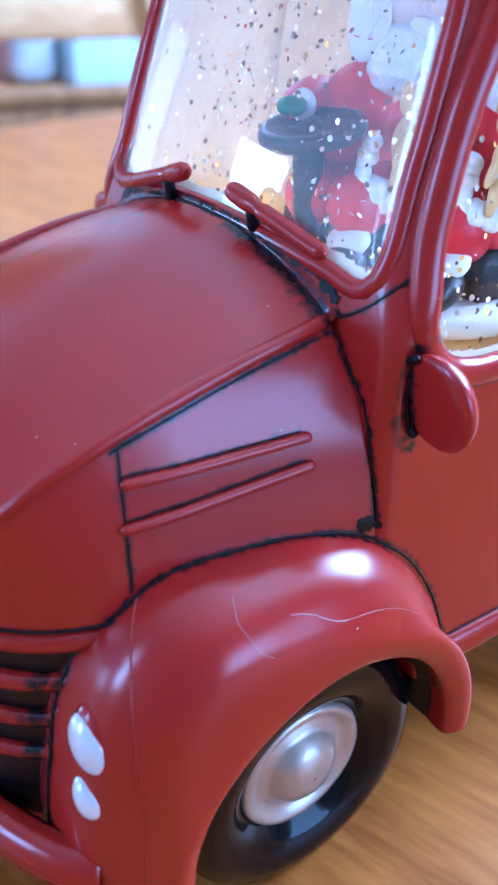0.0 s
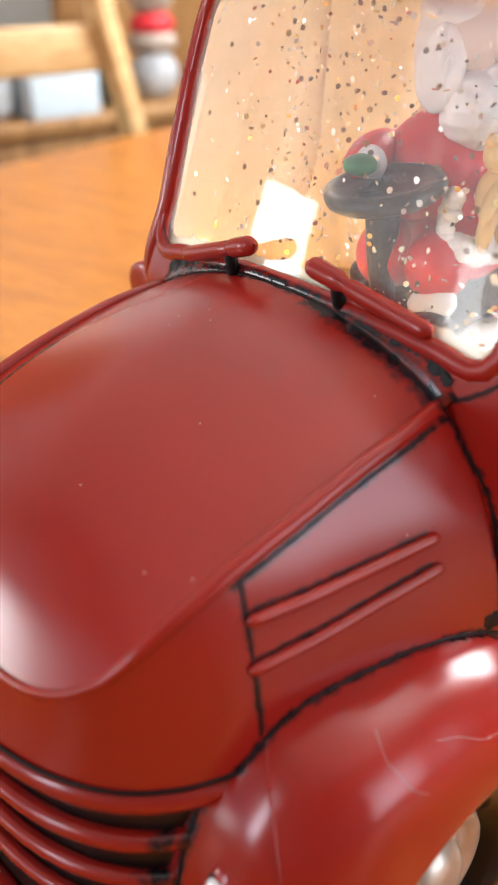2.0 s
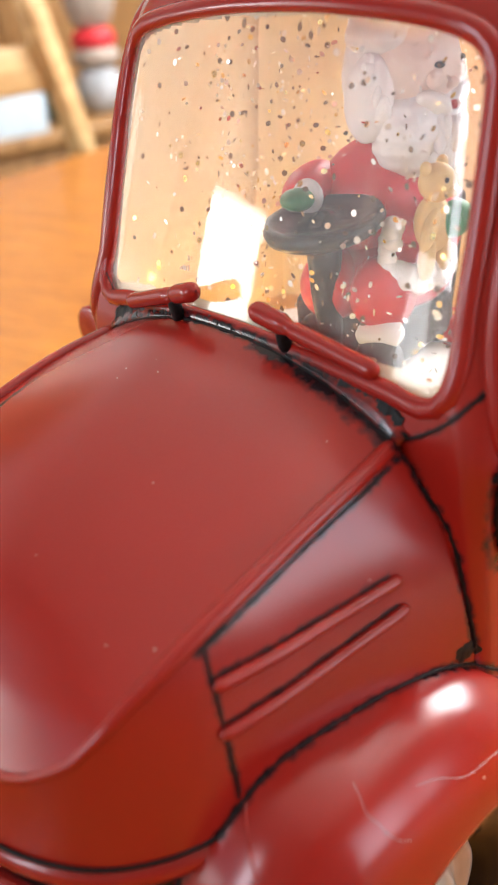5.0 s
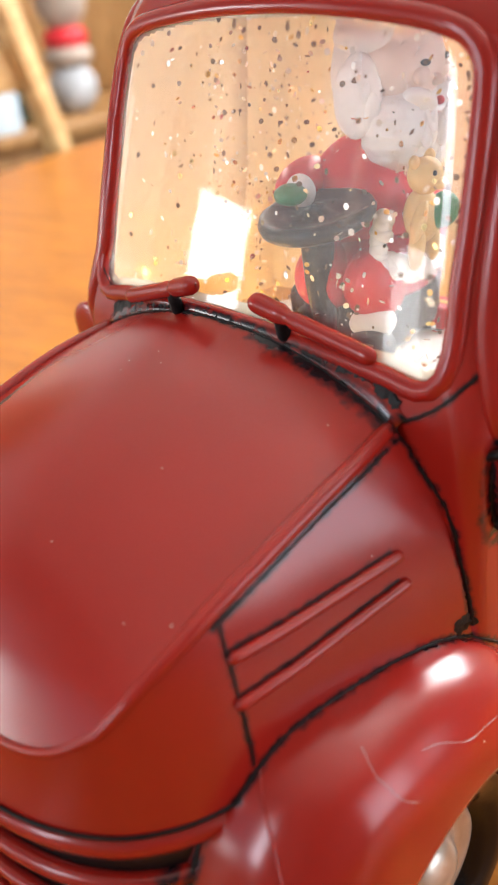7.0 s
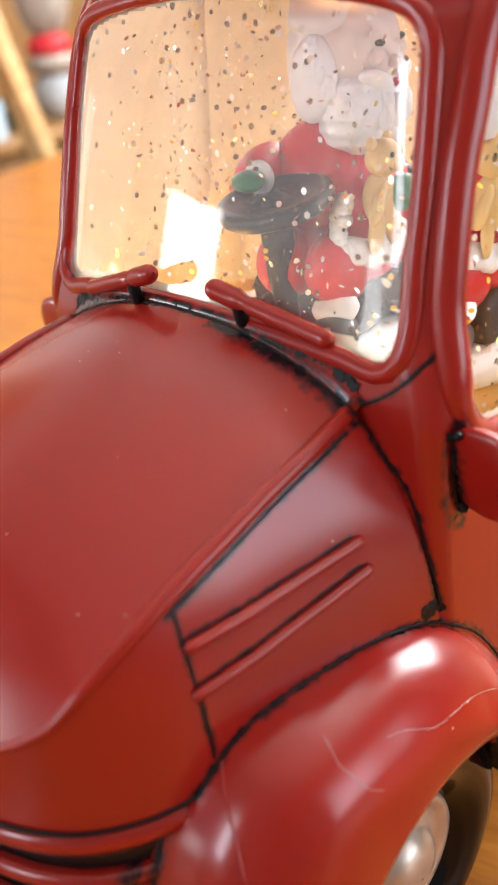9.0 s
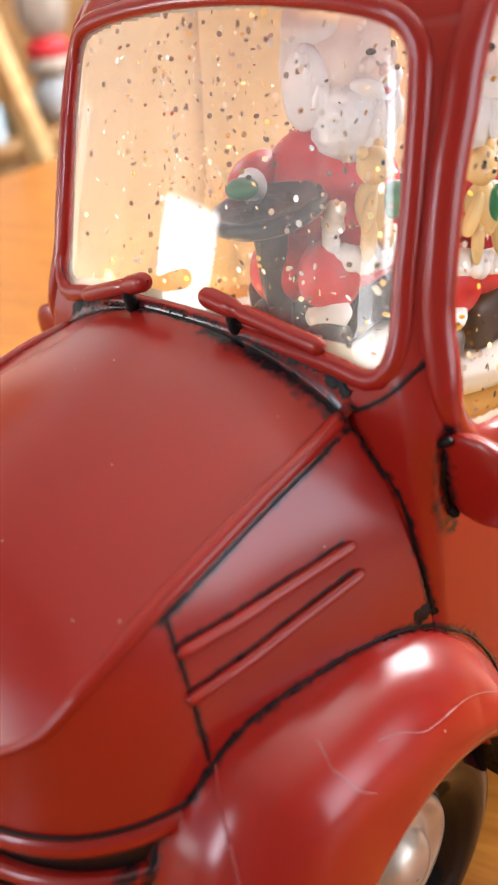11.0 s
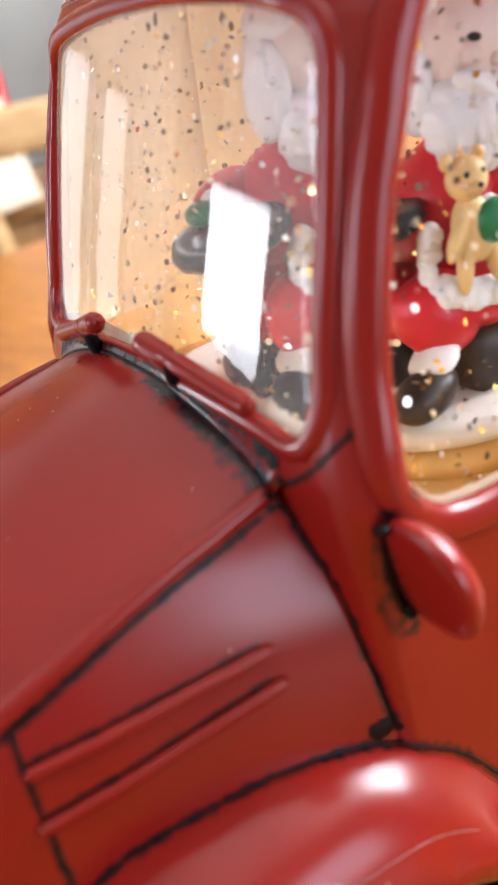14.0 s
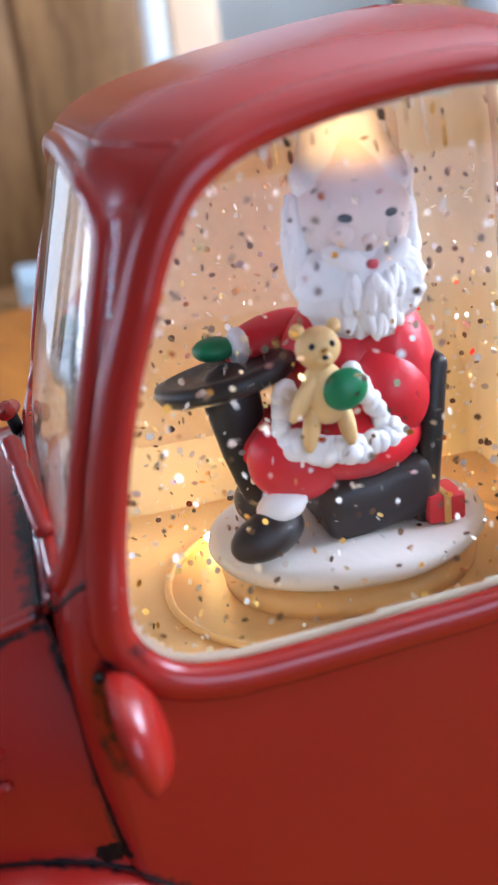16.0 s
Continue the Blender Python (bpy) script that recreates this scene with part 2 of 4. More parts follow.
def part(name, bm, mat, parent, label="", smooth=True):
    me = bpy.data.meshes.new(name)
    bm.to_mesh(me)
    bm.free()
    for m in (mat if isinstance(mat, (list, tuple)) else [mat]):
        me.materials.append(m)
    me.polygons.foreach_set("use_smooth", [smooth] * len(me.polygons))
    ob = new(name, me)
    if parent:
        ob.parent = parent
    if label:
        ob["label"] = label
    return ob


def thing(name, label, category, place=(0, 0, 0), group="", kind=""):
    ob = new(name)
    ob.location = place
    ob.empty_display_size = 0.01
    return tagged(ob, label, category, group, kind)


def thicken(ob, t, offset=-1.0):
    md = ob.modifiers.new("thickness", "SOLIDIFY")
    md.thickness, md.offset = t, offset
    return ob


def grid_faces(nu, nv, close_u=False, close_v=False):
    out = []
    for i in range(nu if close_u else nu - 1):
        for j in range(nv if close_v else nv - 1):
            a, b = i, (i + 1) % nu
            c, d = j, (j + 1) % nv
            out.append((a * nv + c, b * nv + c, b * nv + d, a * nv + d))
    return out


def spline(pts, n, closed=False):
    """Catmull-Rom through pts, n samples, evenly spaced by length."""
    p = [np.array(q, float) for q in pts]
    m = len(p)
    dense = []
    segs = m if closed else m - 1
    for i in range(segs):
        if closed:
            a, b, c, d = p[i - 1], p[i], p[(i + 1) % m], p[(i + 2) % m]
        else:
            a, b, c, d = p[max(i - 1, 0)], p[i], p[i + 1], p[min(i + 2, m - 1)]
        for k in range(16):
            t = k / 16
            dense.append(0.5 * (2 * b + (c - a) * t + (2 * a - 5 * b + 4 * c - d) * t * t + (3 * b - a - 3 * c + d) * t ** 3))
    dense.append(p[0] if closed else p[-1])
    dense = np.array(dense)
    s = np.r_[0, np.cumsum(np.linalg.norm(np.diff(dense, axis=0), axis=1))]
    want = np.linspace(0, s[-1], n + 1)[:-1] if closed else np.linspace(0, s[-1], n)
    return np.array([[np.interp(w, s, dense[:, k]) for k in range(dense.shape[1])] for w in want])


def curve1(xs, ys, x):
    """Smooth monotone interpolation of a profile."""
    xs, ys = np.array(xs, float), np.array(ys, float)
    h, dl = np.diff(xs), np.diff(ys) / np.diff(xs)
    m = np.r_[dl[0], [0 if a * b <= 0 else 2 * a * b / (a + b) for a, b in zip(dl[:-1], dl[1:])], dl[-1]]
    i = int(np.clip(np.searchsorted(xs, x) - 1, 0, len(h) - 1))
    t = min(max((x - xs[i]) / h[i], 0), 1)
    return (2 * t ** 3 - 3 * t * t + 1) * ys[i] + (t ** 3 - 2 * t * t + t) * h[i] * m[i] + (3 * t * t - 2 * t ** 3) * ys[i + 1] + (t ** 3 - t * t) * h[i] * m[i + 1]


def tube(pts, radius, sides=10, closed=False, flat=1.0, normals=None):
    """Verts and faces of a round-ended tube along pts; radius a number or one a point."""
    pts = [Vector(p) for p in pts]
    n = len(pts)
    rad = [radius] * n if isinstance(radius, (int, float)) else list(radius)
    if not closed:
        d0, d1 = (pts[0] - pts[1]).normalized(), (pts[-1] - pts[-2]).normalized()
        pre = [(pts[0] + d0 * rad[0] * math.sin(a), rad[0] * math.cos(a)) for a in (1.45, 1.0, 0.5)]
        post = [(pts[-1] + d1 * rad[-1] * math.sin(a), rad[-1] * math.cos(a)) for a in (0.5, 1.0, 1.45)]
        nn = None if normals is None else [normals[0]] * 3 + list(normals) + [normals[-1]] * 3
        pts, rad = [q[0] for q in pre] + pts + [q[0] for q in post], [q[1] for q in pre] + rad + [q[1] for q in post]
        normals, n = nn, len(pts)
    verts = []
    up = None
    for i in range(n):
        tan = (pts[(i + 1) % n] - pts[i - 1]) if closed else (pts[min(i + 1, n - 1)] - pts[max(i - 1, 0)])
        tan.normalize()
        if normals is not None:
            up = Vector(normals[i])
        elif up is None:
            up = Vector((0, 0, 1)) if abs(tan.z) < 0.9 else Vector((1, 0, 0))
        up = (up - tan * up.dot(tan)).normalized()
        side = tan.cross(up)
        for k in range(sides):
            a = 2 * math.pi * k / sides
            verts.append(pts[i] + (side * math.cos(a) + up * math.sin(a) * flat) * rad[i])
    faces = grid_faces(n, sides, closed, True)
    if not closed:
        faces += [tuple(range(sides))[::-1], tuple(range((n - 1) * sides, n * sides))]
    return verts, faces


def ball(bm, place, radii, rot=None, slot=0, seg=24, ring=16, rough=0.0):
    m = Matrix.Translation(place) @ (Euler([radians(a) for a in rot]).to_matrix().to_4x4() if rot else Matrix()) @ Matrix.Diagonal((*radii, 1))
    made = bmesh.ops.create_uvsphere(bm, u_segments=seg, v_segments=ring, radius=1, matrix=m)
    for v in made["verts"]:
        if rough:
            v.co += (v.co - Vector(place)).normalized() * rough * noise.noise(v.co * 260)
        for f in v.link_faces:
            f.material_index = slot
    return made["verts"]


def box(bm, size, place, rot=None, bevel=0.0, slot=0):
    m = Matrix.Translation(place) @ (Euler([radians(a) for a in rot]).to_matrix().to_4x4() if rot else Matrix()) @ Matrix.Diagonal((*size, 1))
    made = bmesh.ops.create_cube(bm, size=1, matrix=m)
    faces = {f for v in made["verts"] for f in v.link_faces}
    for f in faces:
        f.material_index = slot
    if bevel:
        bmesh.ops.bevel(bm, geom=list({e for f in faces for e in f.edges}), offset=bevel, segments=3, affect="EDGES", profile=0.5, material=slot)


def lathe(profile, n=40):
    """Verts and faces of (radius, height) turned about z."""
    verts = [(r * math.cos(2 * math.pi * k / n), r * math.sin(2 * math.pi * k / n), h) for r, h in profile for k in range(n)]
    faces = grid_faces(len(profile), n, False, True)
    faces += [tuple(range(n))[::-1], tuple(range((len(profile) - 1) * n, len(profile) * n))]
    return verts, faces


# ---- the room ----
FLOOR_Z = -0.75


def slab(name, size, place, mat, label, category, kind="structure", rot=None, bevel=0.0):
    bm = bmesh.new()
    box(bm, size, (0, 0, 0), None, bevel)
    ob = part(name, bm, mat, None, "", smooth=False)
    ob.location = place
    if rot:
        ob.rotation_euler = [radians(a) for a in rot]
    return tagged(ob, label, category, kind=kind)


slab("floor", (4.4, 3.48, 0.1), (-0.5, 0.235, FLOOR_Z - 0.05), FLOOR, "brown wooden board floor of the room", "floor")
slab("ceiling", (4.4, 3.48, 0.1), (-0.5, 0.235, 1.70), CEILING, "plain white painted ceiling", "ceiling")


def wall_with_window(name, along, at, lo, hi, z0, z1, w0, w1, wz0, wz1, mat=None, label="unseen muted brown wall with a window opening, coloured dark to cut bounce light"):
    """A wall with one opening, as a ring of faces with thickness."""
    t = 0.1
    bm = bmesh.new()
    for a0, a1, b0, b1 in ((w1, hi, z0, z1), (lo, w0, z0, z1), (w0, w1, z0, wz0), (w0, w1, wz1, z1)):
        size = (t, a1 - a0, b1 - b0) if along == "y" else (a1 - a0, t, b1 - b0)
        mid = (a0 + a1) / 2
        box(bm, size, (at, mid, (b0 + b1) / 2) if along == "y" else (mid, at, (b0 + b1) / 2))
    ob = part(name, bm, mat or WALL_LOW_BOUNCE, None, "", smooth=False)
    return tagged(ob, label, "wall", kind="structure")


def window_unit(name, along, at, w0, w1, z0, z1):
    ob = thing(name, "white framed window letting in daylight", "window", kind="structure")
    for k, (a0, a1, b0, b1) in enumerate(((w0, w0 + 0.05, z0, z1), (w1 - 0.05, w1, z0, z1), (w0 + 0.05, w1 - 0.05, z0, z0 + 0.05), (w0 + 0.05, w1 - 0.05, z1 - 0.05, z1), ((w0 + w1) / 2 - 0.02, (w0 + w1) / 2 + 0.02, z0 + 0.05, z1 - 0.05))):
        bm = bmesh.new()
        size = (0.05, a1 - a0, b1 - b0) if along == "y" else (a1 - a0, 0.05, b1 - b0)
        box(bm, size, (at, (a0 + a1) / 2, (b0 + b1) / 2) if along == "y" else ((a0 + a1) / 2, at, (b0 + b1) / 2), bevel=0.004)
        part("window_frame", bm, WHITE_TRIM, ob)
    return ob


# east and south walls stay out of view; their dark colour weakens the bounce
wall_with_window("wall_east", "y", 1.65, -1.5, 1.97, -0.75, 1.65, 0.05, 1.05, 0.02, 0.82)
window_unit("window_1", "y", 1.66, 0.05, 1.05, 0.02, 0.82)
wall_with_window("wall_north", "x", 1.92, -2.6, 1.6, -0.75, 1.65, -1.70, 0.80, 0.65, 1.55, WALL, "pale grey painted wall with a high window")
window_unit("window_3", "x", 1.93, -1.70, 0.80, 0.65, 1.55)
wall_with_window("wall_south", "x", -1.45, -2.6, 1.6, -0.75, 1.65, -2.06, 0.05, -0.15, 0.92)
window_unit("window_2", "x", -1.46, -2.06, 0.05, -0.15, 0.92)

wall_with_window("wall_west", "y", -2.65, -1.5, 1.97, -0.75, 1.65, -1.10, -0.22, -0.44, 0.60, WALL, "pale grey painted wall with a tall window beside the cupboard")
window_unit("window_4", "y", -2.66, -1.10, -0.22, -0.44, 0.60)

# ---- the table ----
table = thing("dining_table", "orange varnished pine table with a long grain", "table", (0, 0, 0), kind="")
bm = bmesh.new()
box(bm, (1.30, 2.6, 0.032), (0, 0, 0), None, 0.006)
top = part("tabletop", bm, TABLE, table)
top.location, top.rotation_euler = (-0.205, 0.25, -0.0192), (0, 0, radians(17))
for lx, ly in ((-0.57, -1.15), (0.57, -1.15), (-0.57, 1.15), (0.57, 1.15)):
    bm = bmesh.new()
    box(bm, (0.07, 0.07, -FLOOR_Z - 0.032), (0, 0, 0), None, 0.008)
    leg = part("leg", bm, TABLE, table)
    leg.location = Matrix.Rotation(radians(17), 4, "Z") @ Vector((lx, ly, 0)) + Vector((-0.205, 0.25, (FLOOR_Z - 0.032) / 2))
    leg.rotation_euler = (0, 0, radians(17))

# ---- the toy truck ----
truck = thing("toy_truck", "red vintage toy truck lantern with black antiqued seams, on the table", "toy truck")

# cab: rings of rounded rectangles, from the sill to the roof's crown
CAB_Z = (0.050, 0.095, 0.135, 0.160, 0.180, 0.200, 0.2095, 0.2150, 0.2190, 0.2225, 0.2258, 0.2280, 0.2292)
CAB_HALF = (0.0580, 0.0585, 0.0585, 0.0578, 0.0565, 0.0545, 0.0526, 0.0495, 0.0450, 0.0380, 0.0270, 0.0150, 0.0040)
CAB_FRONT = (0.0200, 0.0010, -0.0016, 0.0030, 0.0080, 0.0132, 0.0160, 0.0195, 0.0265, 0.0380, 0.0530, 0.0660, 0.0760)
CAB_BACK = (0.1150, 0.1150, 0.1150, 0.1145, 0.1135, 0.1115, 0.1095, 0.1065, 0.1020, 0.0980, 0.0930, 0.0880, 0.0820)
CAB_ROUND = (0.0040, 0.0040, 0.0048, 0.0125, 0.0130, 0.0140, 0.0150, 0.0155, 0.0160, 0.0150, 0.0110, 0.0060, 0.0020)
AXIS, SPREAD, YAW = -0.004, 1.068, 0.035


def skew(x, y):
    """The truck's own middle line lies a little beside x = 0 and is turned slightly."""
    x = AXIS + x * SPREAD
    return x, y + YAW * (0.048 - x)


WINDSHIELD = [(0.0, 0.1520), (0.0187, 0.1514), (0.0375, 0.1497), (0.0460, 0.1483), (0.0492, 0.1525), (0.0487, 0.168), (0.0481, 0.181), (0.0468, 0.196), (0.0455, 0.2015), (0.0420, 0.2050), (0.0328, 0.2074), (0.0157, 0.2093), (0.0, 0.2098)]
WINDSHIELD = [(AXIS + x * SPREAD, z) for x, z in WINDSHIELD + [(-x, z) for x, z in WINDSHIELD[-2:0:-1]]]
SIDE_WINDOW = [(0.0220, 0.1317), (0.034, 0.1312), (0.050, 0.1315), (0.076, 0.1325), (0.094, 0.137), (0.101, 0.152), (0.100, 0.180), (0.0965, 0.203), (0.090, 0.2125), (0.078, 0.2160), (0.058, 0.2149), (0.043, 0.2126), (0.0325, 0.2093), (0.0266, 0.2050), (0.0222, 0.1980), (0.0185, 0.189), (0.0150, 0.180), (0.0108, 0.165), (0.0080, 0.150), (0.0082, 0.1415), (0.0135, 0.1345)]
REAR_WINDOW = [(0.0, 0.148), (0.03, 0.148), (0.040, 0.152), (0.042, 0.17), (0.040, 0.195), (0.033, 0.203), (0.0, 0.205), (-0.033, 0.203), (-0.040, 0.195), (-0.042, 0.17), (-0.040, 0.152), (-0.03, 0.148)]


def cab_ring(z, n, inset=0.0, corner=None):
    h, f, b, r = (curve1(CAB_Z, c, z) for c in (CAB_HALF, CAB_FRONT, CAB_BACK, CAB_ROUND))
    h, f, b = max(h - inset, 0.001), f + inset, b - inset
    r = corner if corner and z < 0.205 else r
    r = max(min(r - inset * 0.5, h * 0.95, (b - f) * 0.45), 0.0005)
    bow = 0.0042 * min(1.0, h / 0.05)
    pts = []
    sides = [((-h + r, f), (h - r, f)), ((h, f + r), (h, b - r)), ((h - r, b), (-h + r, b)), ((-h, b - r), (-h, f + r))]
    centres = [(h - r, f + r), (h - r, b - r), (-h + r, b - r), (-h + r, f + r)]
    k = n // 4
    arc = k // 4
    for s in range(4):
        (x0, y0), (x1, y1) = sides[s]
        for i in range(k - arc):
            t = i / (k - arc)
            pts.append((x0 + (x1 - x0) * t, y0 + (y1 - y0) * t))
        cx, cy = centres[s]
        a0 = -math.pi / 2 + s * math.pi / 2
        for i in range(arc):
            a = a0 + (math.pi / 2) * i / arc
            pts.append((cx + r * math.cos(a), cy + r * math.sin(a)))
    out = []
    for x, y in pts:
        front = max(0.0, 1 - (y - f) / 0.03)
        out.append((*skew(x, y - bow * front * (1 - (x / h) ** 2)), z))
    return out


def cab_levels(lo, hi, step):
    zs = list(np.arange(lo, 0.2140, step)) + list(np.linspace(0.2140, hi, 26))
    return zs


def inside(poly, x, y):
    """Which of the places (x, y) lie within the outline."""
    x, y = np.asarray(x), np.asarray(y)
    hit = np.zeros(len(x), bool)
    for (x0, y0), (x1, y1) in zip(poly, np.roll(poly, -1, axis=0)):
        if y0 != y1:
            hit ^= ((y0 > y) != (y1 > y)) & (x < (x1 - x0) * (y - y0) / (y1 - y0) + x0)
    return hit


def middles(verts, faces):
    return np.array(verts)[np.array(faces)].mean(axis=1).T


N_RING = 320
levels = cab_levels(0.050, 0.2292, 0.0009)
cab_verts = [v for z in levels for v in cab_ring(z, N_RING)]
cab_faces = grid_faces(len(levels), N_RING, False, True)
cab_faces.append(tuple(range((len(levels) - 1) * N_RING, len(levels) * N_RING)))
cab_tree = BVHTree.FromPolygons([Vector(v) for v in cab_verts], cab_faces)
ws_line, sw_line, rw_line = spline(WINDSHIELD, 140, True), spline(SIDE_WINDOW, 160, True), spline(REAR_WINDOW, 100, True)


def shrink(line, d):
    """The outline moved outwards by d."""
    c = line.mean(axis=0)
    tan = np.roll(line, -1, axis=0) - np.roll(line, 1, axis=0)
    nor = np.stack([tan[:, 1], -tan[:, 0]], axis=1)
    nor /= np.linalg.norm(nor, axis=1)[:, None]
    nor *= np.sign(((line - c) * nor).sum(axis=1).mean())
    return line + d * nor


ws_cut, sw_cut, rw_cut = (shrink(l, 0.0012) for l in (ws_line, sw_line, rw_line))
x, y, z = middles(cab_verts, cab_faces[:-1])
open_ws = (y < 0.03) & (np.abs(x - AXIS) < 0.056) & inside(ws_cut, x, z)
open_sw = (np.abs(x) > 0.045) & inside(sw_cut, y, z)
open_rw = (y > 0.1) & (np.abs(x - AXIS) < 0.048) & inside(rw_cut, x, z)
holes = (z > 0.125) & (z < 0.2185) & (open_ws | open_sw | open_rw)
keep = [f for f, gone in zip(cab_faces, holes) if not gone] + [cab_faces[-1]]
cab = link("cab", cab_verts, keep, RED, truck)
thicken(cab, 0.0028, 1.0)
LINE_N = 400
ws_in, sw_in, rw_in = (shrink(l, -0.0014) for l in (ws_line, sw_line, rw_line))
line_levels = list(np.arange(0.1092, 0.2185, 0.0006))
line_verts = [v for z in line_levels for v in cab_ring(z, LINE_N, 0.0032)]
all_faces = grid_faces(len(line_levels), LINE_N, False, True)
x, y, z = middles(line_verts, all_faces)
side_hole, rear_hole = inside(sw_in, y, z), (y > 0.1) & inside(rw_in, x, z)
front_hole = (y < 0.03) & (np.abs(x - AXIS) < 0.056) & inside(ws_in, x, z)
line_faces = [f for f, gone in zip(all_faces, front_hole | rear_hole | (side_hole & (np.abs(x) > 0.043))) if not gone]
link("tank_liner", line_verts, line_faces, CREAM, truck, "cream plastic lining inside the cab")
back_faces = [f for f, on in zip(all_faces, rear_hole | (side_hole & (x < -0.043))) if on]
backing = link("frosted_backing", line_verts, back_faces, FROST, truck, "frosted cream plastic behind the figurine")
backing.visible_shadow = False


def onto(tree, origin, way, lift=0.0):
    place, normal, _, _ = tree.ray_cast(Vector(origin), Vector(way))
    if place is None:
        return None, None
    if normal.dot(Vector(way)) > 0:
        normal = -normal
    return place + normal * lift, normal


def frame_bead(name, line, cast, radius, label=""):
    pts, nor = [], []
    for p in line:
        place, normal = cast(p)
        if place is not None:
            pts.append(place)
            nor.append(normal)
    v, f = tube(pts, radius, 12, True, 0.75, nor)
    return link(name, v, f, RED, truck, label)


def cast_front(p):
    return onto(cab_tree, (p[0], -0.2, p[1]), (0, 1, 0), -0.0004)


frame_bead("windshield_frame", shrink(ws_line, 0.0014), cast_front, 0.0021, "raised red moulding round the windshield")
for sign in (1, -1):
    frame_bead("side_window_frame", shrink(sw_line, 0.0026), lambda p: onto(cab_tree, (sign * 0.2, p[0], p[1]), (-sign, 0, 0), -0.0006), 0.0034, "raised red moulding round the side window")
frame_bead("rear_window_frame", shrink(rw_line, 0.0014), lambda p: onto(cab_tree, (p[0], 0.3, p[1]), (0, -1, 0), -0.0004), 0.0022)

# thin black wash inside the mouldings
TREES = [cab_tree]
SEAMS = []


def wash(name, pts, radius, mat=WASH_AND_SHADE_BLACK, seed=0.0, label="", flat=0.3):
    """A flat, uneven line of black paint lying on the nearest surface."""
    out, nor, rad = [], [], []
    for p in pts:
        p = Vector(p)
        best = min((t.find_nearest(p) for t in TREES), key=lambda h: h[3])
        n = best[1] if (p - best[0]).dot(best[1]) >= 0 else -best[1]
        out.append(p if best[3] > 0.003 else best[0] + n * 0.0001)
        nor.append(n)
        rad.append(radius * (0.7 + 0.7 * abs(noise.noise(Vector((p.x * 160 + seed, p.y * 160, p.z * 160)))) + 0.5 * abs(noise.noise(p * 700))))
    SEAMS.append((out, radius))
    v, f = tube(out, [r * 0.44 for r in rad], 8, False, flat, nor)
    return link(name, v, f, mat, truck, label)


def blot(y, z, radius, sign, tree, seed):
    """A ragged patch of black paint on the truck's flank."""
    verts, n = [], 40
    for ring_r in (0.0, 0.45, 0.75, 1.0):
        for k in range(n):
            a = 2 * math.pi * k / n
            r = radius * ring_r * (0.7 + 0.45 * noise.noise(Vector((math.cos(a) * 1.6 + seed, math.sin(a) * 1.6, 0))) + 0.25 * noise.noise(Vector((math.cos(a) * 6 + seed, math.sin(a) * 6, 0))))
            got, _ = onto(tree, (sign * 0.2, y + r * math.cos(a), z + r * math.sin(a)), (-sign, 0, 0), 0.00025 * (1.15 - ring_r))
            verts.append(got if got is not None else Vector((sign * 0.055, y, z)))
    return link("paint_blot", verts, grid_faces(4, n, False, True), WASH_AND_SHADE_BLACK, truck, "black paint gathered in a corner")


low = [cast_front(p) for p in shrink(ws_line, -0.0002)]
low = [p for p, _ in low if p is not None]
rim = [Vector((p.x, p.y + 0.0003, p.z)) for p in low]
v, f = tube(rim, [0.00012 + 0.0003 * abs(noise.noise(p * 170)) for p in rim], 7, True)
link("windshield_seal", v, f, WASH_AND_SHADE_BLACK, truck, "black antiqued edge round the windshield")

# hood lid: cross curves between the two creases
T_KEYS = (0, 0.25, 0.5, 0.72, 0.88, 1.0)
CREASE = [np.array(p) for p in ((0.0430, -0.0047, 0.1397), (0.0445, -0.0210, 0.1370), (0.0447, -0.0400, 0.1320), (0.0440, -0.0560, 0.1265), (0.0420, -0.0695, 0.1200), (0.0360, -0.0812, 0.1094))]
RIDGE = [np.array(p) for p in ((0, -0.0045, 0.1506), (0, -0.0240, 0.1454), (0, -0.0460, 0.1369), (0, -0.0640, 0.1265), (0, -0.0757, 0.1156), (0, -0.0854, 0.1036))]


def hood_point(t, s):
    t = t * (1 - 0.05 * abs(s) ** 10 * t ** 6)
    e = np.array([curve1(T_KEYS, [c[k] for c in CREASE], t) for k in range(3)])
    m = np.array([curve1(T_KEYS, [c[k] for c in RIDGE], t) for k in range(3)])
    a = abs(s)
    return np.array([*skew(s * e[0], m[1] + (e[1] - m[1]) * a ** 2.1), m[2] + (e[2] - m[2]) * a ** (2.3 - 0.45 * math.sin(math.pi * min(t, 0.5)))])


NT, NS = 130, 131
hood_verts = [hood_point(i / (NT - 1), -1 + 2 * j / (NS - 1)) for i in range(NT) for j in range(NS)]
hood_faces = grid_faces(NT, NS)
hood = link("hood", hood_verts, hood_faces, RED, truck, "red crowned hood lid with a pointed front edge")
thicken(hood, 0.002)

# nose and side panels: from the lid's edge down to the grille line
edge = [hood_point(i / 119, 1.0) for i in range(120)] + [hood_point(1.0, 1 - 2 * j / 120) for j in range(1, 120)] + [hood_point(1 - i / 119, -1.0) for i in range(120)]
PLAN = [(0.0570, 0.0030), (0.0554, -0.012), (0.0530, -0.030), (0.0510, -0.048), (0.0490, -0.0610), (0.0455, -0.0700), (0.0392, -0.0780), (0.0290, -0.0845), (0.0160, -0.0885), (0.0, -0.0900)]
PLAN = PLAN + [(-x, y) for x, y in PLAN[-2::-1]]


